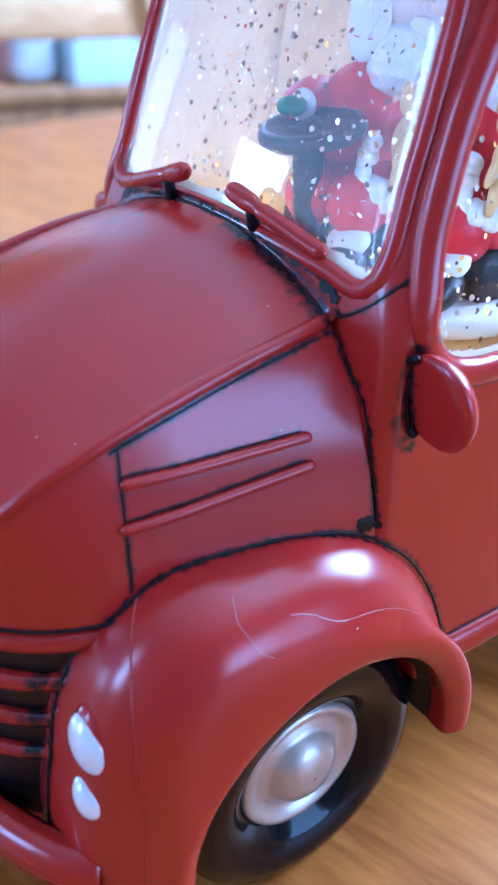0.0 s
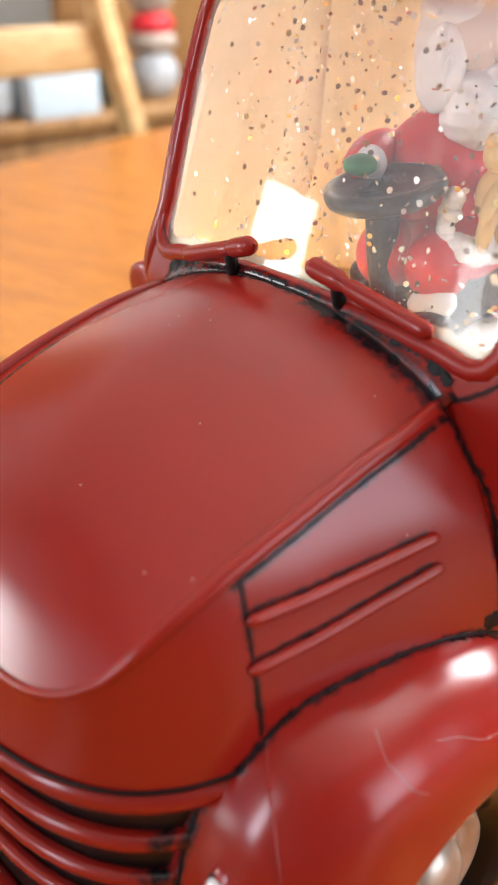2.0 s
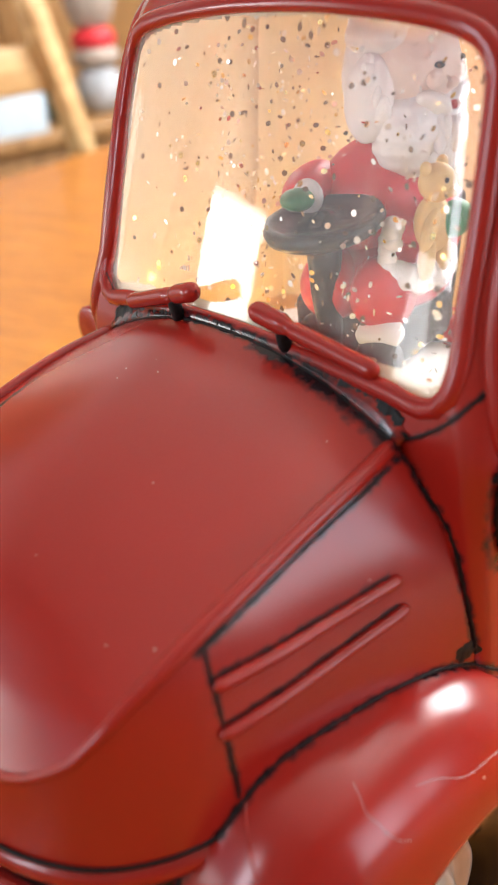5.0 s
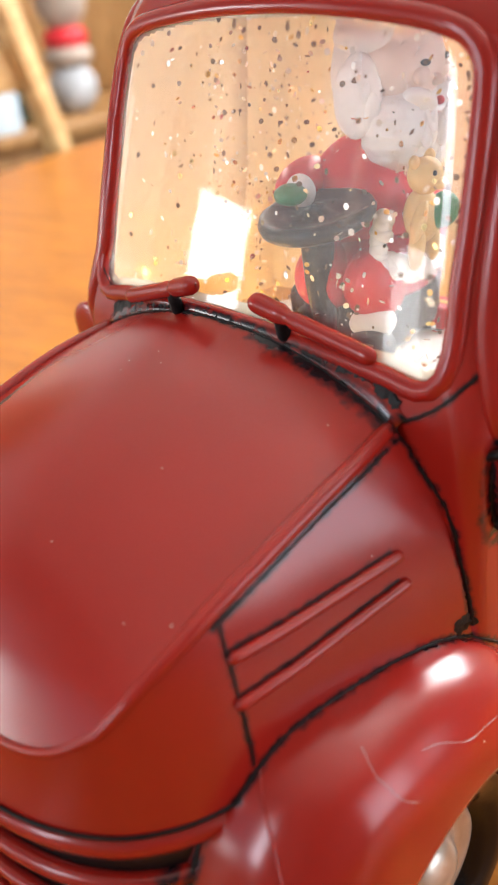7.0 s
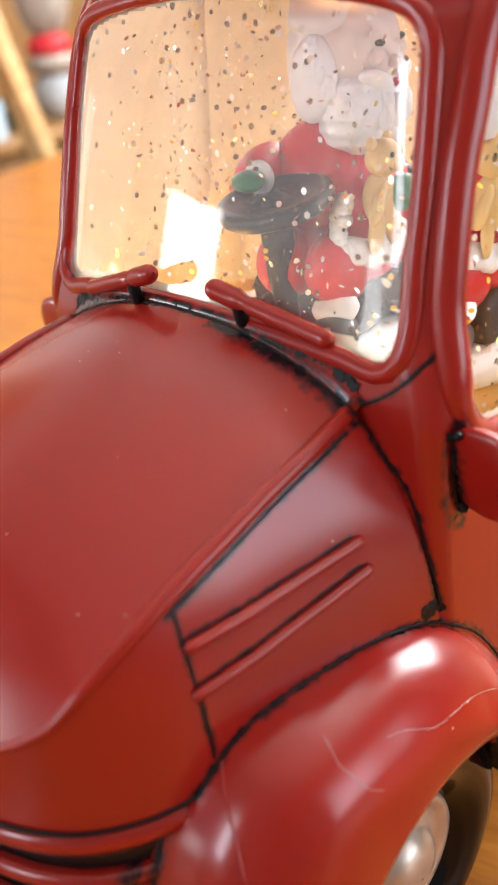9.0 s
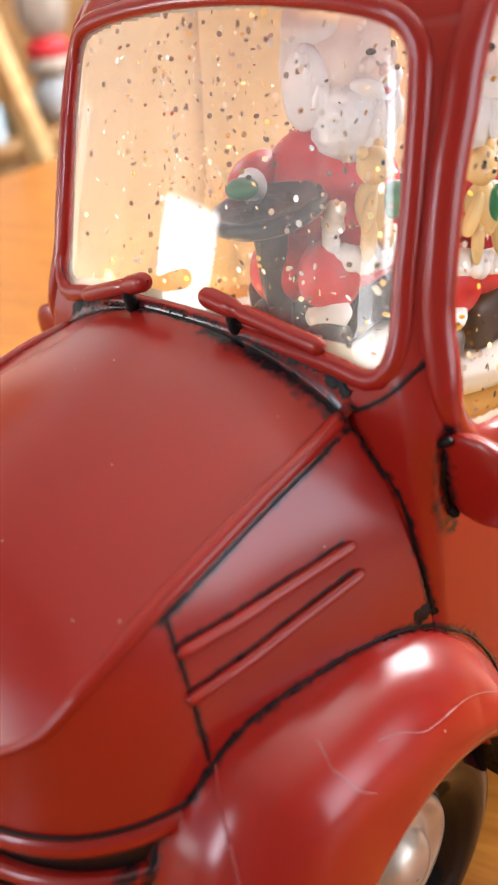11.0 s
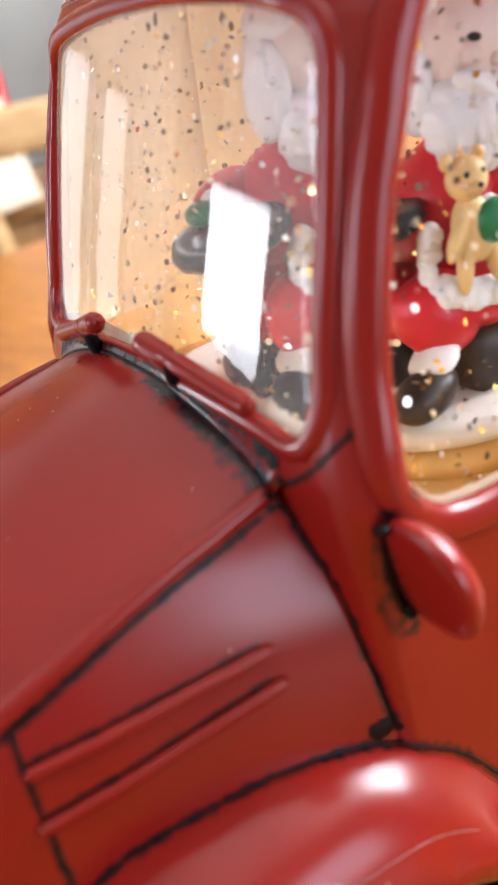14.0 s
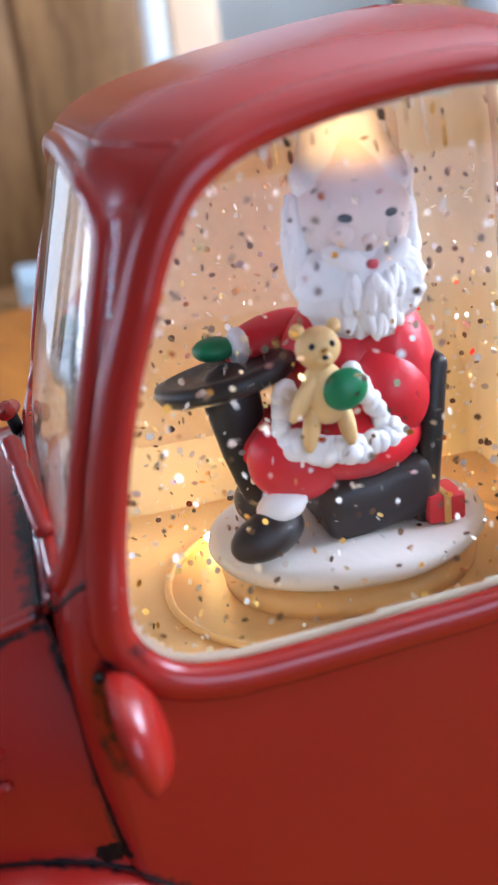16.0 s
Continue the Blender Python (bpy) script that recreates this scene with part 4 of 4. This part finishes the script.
for pts, r in SEAMS:
    line = []
    for a, b in zip(pts[:-1], pts[1:]):
        a, b = Vector(a), Vector(b)
        n = max(1, int((b - a).length / 0.0003))
        line += [a.lerp(b, k / n) for k in range(n)] if (b - a).length < 0.01 else [a]
    fine_seams.append((line, r))
SEAMS = fine_seams
seam_tree = KDTree(sum(len(pts) for pts, _ in SEAMS))
seam_r = []
for pts, r in SEAMS:
    for pt in pts:
        seam_tree.insert(Vector(pt), len(seam_r))
        seam_r.append(r)
seam_tree.balance()
bpy.context.view_layer.update()
for ob in truck.children_recursive:
    if ob.type == "MESH" and ob.data.materials and ob.data.materials[0] is RED and not ob.name.startswith(("truck_bed", "sill", "bumper")):
        vals = []
        for vert in ob.data.vertices:
            _, i, d = seam_tree.find(ob.matrix_world @ vert.co)
            r = seam_r[i]
            vals.append(max(0.0, 1.0 - d / (r * 2.2)))
        at = ob.data.attributes.new("antiquing", "FLOAT", "POINT")
        at.data.foreach_set("value", vals)

# ---- inside the cab ----
bm = bmesh.new()
prof = [(0.0001, 0.0), (0.85, 0.0), (0.97, 0.0006), (1.0, 0.002), (0.985, 0.0040), (0.92, 0.0052), (0.5, 0.0060), (0.0001, 0.0062)]
v, f = lathe(prof, 48)
v = [(x * 0.033, y * 0.0315, z) for x, y, z in v]
v = [(x * (1 + 0.04 * noise.noise(Vector((x, y, 0)) * 60)), y, z) for x, y, z in v]
snow = link("snow_base", v, f, SNOW)
snow.location = (0.002, 0.0590, 0.1225)
tagged(snow, "oval white snow base standing in the water tank", "base")
v, f = lathe([(0.0001, -0.0012), (1.04, -0.0012), (1.06, 0.002), (1.0, 0.0045), (0.9, 0.006), (0.0001, 0.006)], 48)
plinth = link("gold_plinth", [(x * 0.029, y * 0.0275, z) for x, y, z in v], f, AMBER)
plinth.location = (0.002, 0.0590, 0.1165)
tagged(plinth, "amber oval plinth under the snow base", "plinth")

v, f = tube([(0.0425 * math.cos(a) - 0.006, 0.0625 + 0.0415 * math.sin(a), 0.1168) for a in np.linspace(0, 2 * math.pi, 73)[:-1]], 0.0009, 8, True)
link("tank_rim", v, f, AMBER, truck, "amber plastic ring on the tank's floor")

# seated figurine: one mesh of plain painted shapes
COAT, WHITE, FLESH, MITT, DARK = range(5)
bm = bmesh.new()
ball(bm, (0.004, 0.0610, 0.1600), (0.0145, 0.0150, 0.0190), None, COAT)
ball(bm, (0.010, 0.0590, 0.1500), (0.0150, 0.0160, 0.0090), (0, 8, 0), COAT)
ball(bm, (0.012, 0.0690, 0.1655), (0.0085, 0.0085, 0.0140), (14, -8, 0), COAT)
ball(bm, (0.0160, 0.0665, 0.1590), (0.0072, 0.0085, 0.0105), (18, 0, 0), COAT)
ball(bm, (-0.006, 0.0490, 0.1685), (0.0060, 0.0125, 0.0056), (6, 0, 8), COAT)
ball(bm, (-0.001, 0.0395, 0.1692), (0.0042, 0.0024, 0.0042), (0, 0, 0), WHITE)
ball(bm, (-0.001, 0.0345, 0.1695), (0.0042, 0.0046, 0.0026), (0, 0, 0), MITT)
ball(bm, (0.017, 0.0450, 0.1480), (0.0070, 0.0100, 0.0085), (-25, 0, 0), COAT)
ball(bm, (0.004, 0.0440, 0.1480), (0.0070, 0.0110, 0.0085), (-20, 0, 0), COAT)
ball(bm, (0.019, 0.0410, 0.1400), (0.0058, 0.0056, 0.0036), (20, 0, 0), WHITE, rough=0.0006)
ball(bm, (0.021, 0.0370, 0.1345), (0.0058, 0.0085, 0.0050), (10, 0, 20), DARK)
ball(bm, (0.003, 0.0400, 0.1360), (0.0055, 0.0060, 0.0060), None, DARK)
# fur hem across the lap
fur = random.Random(3)


def fur_band(points, size, count, shape=(1, 1, 1), turn=60):
    """A band of small uneven tufts along the points."""
    for i in range(count):
        a = i / (count - 1)
        c = Vector([np.interp(a, np.linspace(0, 1, len(points)), [p[k] for p in points]) + fur.uniform(-0.3, 0.3) * size for k in range(3)])
        ball(bm, c, [size * k * fur.uniform(0.8, 1.15) for k in shape], [fur.uniform(-turn, turn) for _ in range(3)], WHITE, 12, 10, 0.0003)


fur_band([(0.0205, 0.0430, 0.1535), (0.0235, 0.0500, 0.1512), (0.0240, 0.0570, 0.1506), (0.0205, 0.0655, 0.1520)], 0.0027, 40)
fur_band([(0.0215, 0.0655, 0.1515), (0.0215, 0.0565, 0.1665)], 0.0021, 24)
fur_band([(0.0190, 0.0425, 0.1540), (0.0190, 0.0440, 0.1650)], 0.0022, 16)
# head with hair, beard and hat
ball(bm, (0.0108, 0.0629, 0.1942), (0.0112, 0.0114, 0.0112), None, FLESH)
for k in (-1, 1):
    ball(bm, (0.0207, 0.0628 + 0.0044 * k, 0.1955), (0.0011, 0.0016, 0.0008), (8 * k, 0, 0), DARK, 12, 8)
    ball(bm, (0.0200, 0.0628 + 0.0048 * k, 0.1928), (0.0018, 0.0026, 0.0022), None, FLESH, 14, 10)
ball(bm, (0.0225, 0.0626, 0.1868), (0.0010, 0.0013, 0.0010), None, COAT, 12, 8)
ball(bm, (0.0055, 0.0642, 0.1925), (0.0105, 0.0122, 0.0145), None, WHITE, rough=0.0008)
for vtx in ball(bm, (0.0140, 0.0627, 0.1815), (0.0090, 0.0133, 0.0108), None, WHITE, 48, 32):
    vtx.co.x += 0.0007 * math.sin(vtx.co.y * 2200 + vtx.co.z * 500)
    vtx.co.y += 0.0004 * math.sin(vtx.co.z * 1900)
long = (0.75, 0.7, 1.9)
for k in (-1, 1):
    ball(bm, (0.0195, 0.0625 + 0.0038 * k, 0.1873), (0.0036, 0.0054, 0.0025), (28 * k, 0, 0), WHITE, rough=0.0004)
    ball(bm, (0.0075, 0.0629 + 0.0112 * k, 0.1890), (0.0062, 0.0026, 0.0095), (3 * k, 0, 0), WHITE, rough=0.0005)
    fur_band([(0.0070, 0.0632 + 0.0114 * k, 0.1955), (0.0085, 0.0629 + 0.0120 * k, 0.1920), (0.0125, 0.0628 + 0.0116 * k, 0.1860), (0.0150, 0.0627 + 0.0080 * k, 0.1780)], 0.0020, 26, long, 14)
fur_band([(0.0165, 0.0530, 0.1820), (0.0205, 0.0580, 0.1775), (0.0218, 0.0627, 0.1760), (0.0205, 0.0675, 0.1775), (0.0165, 0.0720, 0.1820)], 0.0022, 26, long, 16)
fur_band([(0.0215, 0.0570, 0.1825), (0.0232, 0.0625, 0.1805), (0.0215, 0.0680, 0.1825)], 0.0021, 16, long, 16)
ball(bm, (0.0212, 0.0625, 0.1912), (0.0020, 0.0014, 0.0014), None, FLESH)
ball(bm, (0.0075, 0.0637, 0.2012), (0.0116, 0.0112, 0.0034), (0, 10, 0), WHITE, rough=0.0007)
ball(bm, (0.0075, 0.0637, 0.2000), (0.0118, 0.0118, 0.0062), (0, 6, 0), WHITE, rough=0.0003)
ball(bm, (0.000, 0.0767, 0.1985), (0.0030, 0.0030, 0.0032), None, WHITE, 12, 10, 0.0006)
figurine = part("figurine", bm, [COAT_RED, BEARD, SKIN, GREEN, BLACK], None)
tagged(figurine, "painted seated winter figurine in a red coat with white fur trim", "figurine")

# toy bear held in front of the coat
bm = bmesh.new()
ball(bm, (0.0255, 0.0505, 0.1640), (0.0040, 0.0046, 0.0066), (8, 0, 0), 0)
ball(bm, (0.0265, 0.0495, 0.1735), (0.0040, 0.0044, 0.0042), None, 0)
for k in (-1, 1):
    ball(bm, (0.0255, 0.0495 + 0.0036 * k, 0.1770), (0.0012, 0.0016, 0.0016), None, 0, 12, 8)
    ball(bm, (0.0265, 0.0505 + 0.0036 * k, 0.1575), (0.0020, 0.0018, 0.0052), (10 * k, 0, 0), 0, 14, 10)
ball(bm, (0.0275, 0.0455, 0.1640), (0.0017, 0.0018, 0.0052), (-32, 0, 0), 0, 14, 10)
ball(bm, (0.0300, 0.0495, 0.1722), (0.0016, 0.0019, 0.0015), None, 0, 12, 8)
ball(bm, (0.0315, 0.0495, 0.1727), (0.0005, 0.0007, 0.0005), None, 1, 10, 6)
for k in (-1, 1):
    ball(bm, (0.0297, 0.0495 + 0.0019 * k, 0.1747), (0.0005, 0.0007, 0.0007), None, 1, 10, 6)
ball(bm, (0.0290, 0.0536, 0.1650), (0.0030, 0.0046, 0.0042), (20, 0, 0), 2)
bear = part("toy_bear", bm, [TAN, BLACK, GREEN], None)
tagged(bear, "honey tan toy bear held by a green mitten", "toy bear")

# black steering wheel on its column
column = thing("steering_wheel", "black painted steering wheel on a thick column", "steering wheel", (0.006, 0.0385, 0.1280))
v, f = tube([(0, 0.0035, 0.0), (0, 0.0015, 0.010), (0, -0.0010, 0.021), (0, -0.0030, 0.034)], [0.0034, 0.0042, 0.0052, 0.0062], 18)
link("column", [(p[0] * 0.55, p[1], p[2]) for p in v], f, BLACK, column, "flat tapering black steering column")
v, f = lathe([(0.0005, 0.0), (0.0125, 0.0), (0.0142, 0.0010), (0.0148, 0.0026), (0.0142, 0.0042), (0.0124, 0.0046), (0.0104, 0.0036), (0.0040, 0.0032), (0.0026, 0.0046), (0.0005, 0.0050)], 48)
rimw = link("rim", v, f, BLACK, column)
rimw.location, rimw.rotation_euler = (0, -0.0030, 0.0345), (radians(8), radians(-6), 0)

# black seat with its backrest
seat = thing("seat", "black painted bench seat with an upright backrest", "seat", (0.004, 0.062, 0.1285))
bm = bmesh.new()
box(bm, (0.0320, 0.0260, 0.0150), (0, 0.0010, 0.0075), (8, 0, 0), 0.004)
part("seat_block", bm, BLACK, seat)
bm = bmesh.new()
box(bm, (0.0300, 0.0055, 0.0380), (0, 0.0128, 0.0180), (-6, 0, 0), 0.0024)
part("backrest", bm, BLACK, seat)

# red parcel
parcel = thing("parcel", "small red parcel with a gold ribbon on the snow base", "parcel", (0.016, 0.0765, 0.1285))
bm = bmesh.new()
box(bm, (0.0110, 0.0085, 0.0062), (0, 0, 0.0031), None, 0.0008)
part("parcel_box", bm, COAT_RED, parcel)
bm = bmesh.new()
box(bm, (0.0114, 0.0016, 0.0066), (0, 0, 0.0031), None, 0.0002)
part("ribbon", bm, GOLD, parcel)

# the whole group stands a little deeper in the tank
deeper = Matrix.Translation((-0.010, 0.0625, 0.1225)) @ Matrix.Diagonal((0.99, 0.99, 0.955, 1)) @ Matrix.Translation((0, -0.059, -0.1225))
for ob in (snow, plinth, figurine, bear, column, seat, parcel):
    ob.matrix_basis = deeper @ Matrix.LocRotScale(ob.location, ob.rotation_euler, ob.scale)

# glitter floating in the water
rng = random.Random(7)
gv, gf, gs = [], [], []
while len(gf) < 2300:
    z = rng.uniform(0.116, 0.214)
    x, y = rng.uniform(-0.052, 0.052), rng.uniform(0.006, 0.108)
    if abs(x) > curve1(CAB_Z, CAB_HALF, z) - 0.004 or y < curve1(CAB_Z, CAB_FRONT, z) + 0.004:
        continue
    r = rng.choice((0.00036, 0.0005, 0.0007, 0.0008))
    q = Euler([rng.uniform(0, 6.28) for _ in range(3)]).to_matrix()
    base = len(gv)
    for k in range(6):
        a = math.pi * k / 3
        gv.append(Vector((x, y, z)) + q @ Vector((r * math.cos(a), r * math.sin(a), 0)))
    gf.append(tuple(range(base, base + 6)))
    gs.append(rng.choice((0, 0, 0, 1, 1, 2)))
glitter = link("glitter", gv, gf, [FLAKE, FLAKE_DARK, FLAKE_GOLD], None, "", False, gs)
tagged(glitter, "silver and bronze glitter flakes floating in the water", "glitter", kind="stuff")

# ---- things beyond the table ----
def tilted_bar(name, p0, p1, w, d, mat, parent):
    p0, p1 = Vector(p0), Vector(p1)
    bm = bmesh.new()
    box(bm, (d, w, (p1 - p0).length), (0, 0, 0), None, min(w, d) * 0.25)
    ob = part(name, bm, mat, parent)
    ob.matrix_local = Matrix.Translation((p0 + p1) / 2) @ (p1 - p0).to_track_quat("Z", "Y").to_matrix().to_4x4()
    return ob


chair = thing("dining_chair", "light beech dining chair drawn up to the table", "chair", (-1.08, 0.42, FLOOR_Z))
H = -FLOOR_Z
tilted_bar("back_post", (-0.04, 0.328, H - 0.30), (0.0, 0.180, H + 0.20), 0.036, 0.03, CHAIR_WOOD, chair)
tilted_bar("back_post", (-0.04, -0.07, H - 0.30), (0.0, -0.155, H + 0.16), 0.034, 0.03, CHAIR_WOOD, chair)
bm = bmesh.new()
box(bm, (0.022, 0.33, 0.064), (-0.02, 0.035, H + 0.102), None, 0.008)
part("back_rail", bm, CHAIR_WOOD, chair)
bm = bmesh.new()
box(bm, (0.40, 0.36, 0.03), (-0.16, 0.03, 0.45), None, 0.008)
part("seat", bm, CHAIR_WOOD, chair)
for lx, ly in ((-0.03, -0.115), (-0.03, 0.185), (-0.34, -0.115), (-0.34, 0.185)):
    bm = bmesh.new()
    box(bm, (0.035, 0.035, 0.436), (lx, ly, 0.218), None, 0.006)
    part("leg", bm, CHAIR_WOOD, chair)

dresser = thing("dresser", "brown oak dresser with panelled doors along the wall", "dresser", (-1.75, 0.95, FLOOR_Z))
bm = bmesh.new()
box(bm, (0.40, 1.50, 0.66), (0, 0, 0.33), None, 0.008)
part("body", bm, DRESSER_WOOD, dresser)
bm = bmesh.new()
box(bm, (0.44, 1.54, 0.03), (0, 0, 0.675), None, 0.006)
part("top", bm, DRESSER_WOOD, dresser)
for dy in (-0.5, 0, 0.5):
    bm = bmesh.new()
    box(bm, (0.02, 0.44, 0.56), (0.21, dy, 0.33), None, 0.006)
    door = part("door", bm, DRESSER_WOOD, dresser)
    bm = bmesh.new()
    ball(bm, (0.235, dy + 0.17, 0.36), (0.012, 0.012, 0.012))
    part("knob", bm, GOLD, door)
bm = bmesh.new()
box(bm, (0.04, 0.70, 0.70), (-0.17, 0.40, 1.04), None, 0.006)
part("back_panel", bm, DRESSER_WOOD, dresser)

def standing(name, size, place, mat, label, category, rot=None, bevel=0.004):
    bm = bmesh.new()
    box(bm, size, (0, 0, size[2] / 2), None, bevel)
    ob = part(name, bm, mat, None)
    ob.location = place
    if rot:
        ob.rotation_euler = [radians(a) for a in rot]
    return tagged(ob, label, category)


TOP = FLOOR_Z + 0.69
standing("storage_box", (0.16, 0.15, 0.11), (-1.62, 0.80, TOP), BLUE_GREY, "pale blue card box on the dresser", "box")
standing("jug", (0.10, 0.10, 0.13), (-1.62, 0.66, TOP), GREY_CLOTH, "grey stoneware jug on the dresser", "jug", None, 0.03)
standing("bottle", (0.06, 0.06, 0.10), (-1.62, 0.96, TOP), DARK_GREEN, "squat dark green glass bottle on the dresser", "bottle", None, 0.02)
ornament = thing("ornament", "round red and white ornament standing on the dresser", "ornament", (-1.66, 1.09, TOP))
for name, z, rad, mat in (("base_ball", 0.05, (0.05, 0.055, 0.055), GREY_CLOTH), ("collar", 0.115, (0.05, 0.055, 0.03), MUTED), ("band", 0.15, (0.045, 0.05, 0.03), RED_CARD), ("body", 0.24, (0.05, 0.06, 0.08), MUTED), ("cap", 0.34, (0.045, 0.055, 0.05), GREY_CLOTH)):
    bm = bmesh.new()
    ball(bm, (0, 0, z), rad)
    part(name, bm, mat, ornament)

cupboard = thing("cupboard", "tall brown oak cupboard against the wall", "cupboard", (-2.30, 0.15, FLOOR_Z))
bm = bmesh.new()
box(bm, (0.45, 0.62, 1.90), (0, 0, 0.95), None, 0.008)
part("body", bm, DRESSER_WOOD, cupboard)
for dy in (-0.15, 0.15):
    bm = bmesh.new()
    box(bm, (0.02, 0.28, 1.70), (0.236, dy, 0.95), None, 0.006)
    part("door", bm, DRESSER_WOOD, cupboard)
standing("gift_box", (0.12, 0.11, 0.23), (-1.62, 0.47, TOP), RED_CARD, "red card gift box on the dresser", "box", (0, 0, 20))
standing("book", (0.02, 0.12, 0.19), (-1.50, 0.47, TOP), BEIGE_CARD, "beige covered book leaning on a red box", "book", (0, -12, 20), 0.002)
standing("cloth", (0.24, 0.17, 0.20), (-1.66, 0.28, TOP), GREY_CLOTH, "grey and white cloth folded up on the dresser", "cloth", (0, 0, 5), 0.02)
standing("storage_box", (0.16, 0.12, 0.07), (-1.40, 0.10, FLOOR_Z + 0.60), BLUE_GREY, "pale blue card box on a low shelf", "box")
low_shelf = thing("low_shelf", "dark low shelf beside the dresser", "shelf", (-1.45, -0.05, FLOOR_Z))
bm = bmesh.new()
box(bm, (0.40, 0.44, 0.03), (0, 0, 0.585), None, 0.004)
part("shelf_board", bm, DRESSER_WOOD, low_shelf)
for dy in (-0.2, 0.2):
    bm = bmesh.new()
    box(bm, (0.38, 0.03, 0.57), (0, dy, 0.285), None, 0.004)
    part("side_panel", bm, DRESSER_WOOD, low_shelf)
standing("cutting_board", (0.025, 0.10, 0.60), (-1.74, 0.485, TOP), PEACH, "pale peach wooden board standing upright on the dresser", "board", (0, -4, 0), 0.008)
standing("paper_roll", (0.05, 0.04, 0.42), (-1.74, 0.395, TOP), WHITE_TRIM, "white paper roll standing upright on the dresser", "paper roll", None, 0.012)
standing("jar", (0.06, 0.06, 0.29), (-1.66, 0.405, TOP), DARK_GREEN, "tall dark glass jar on the dresser", "jar", None, 0.018)
standing("paper_bag", (0.09, 0.10, 0.215), (-1.58, 0.235, TOP), GREY_CLOTH, "crumpled grey paper bag on the dresser", "bag", (0, 6, 14), 0.02)
bloom = random.Random(5)
bm = bmesh.new()
for _ in range(22):
    ball(bm, (bloom.uniform(-0.035, 0.035), bloom.uniform(-0.035, 0.035), bloom.uniform(0.014, 0.055)), [bloom.uniform(0.010, 0.016)] * 3, None, 0, 10, 8, 0.002)
bouquet = part("bouquet", bm, LILAC, None)
bouquet.location = (-1.62, 0.47, TOP + 0.23)
tagged(bouquet, "small lilac cloth bouquet on the red box", "bouquet")
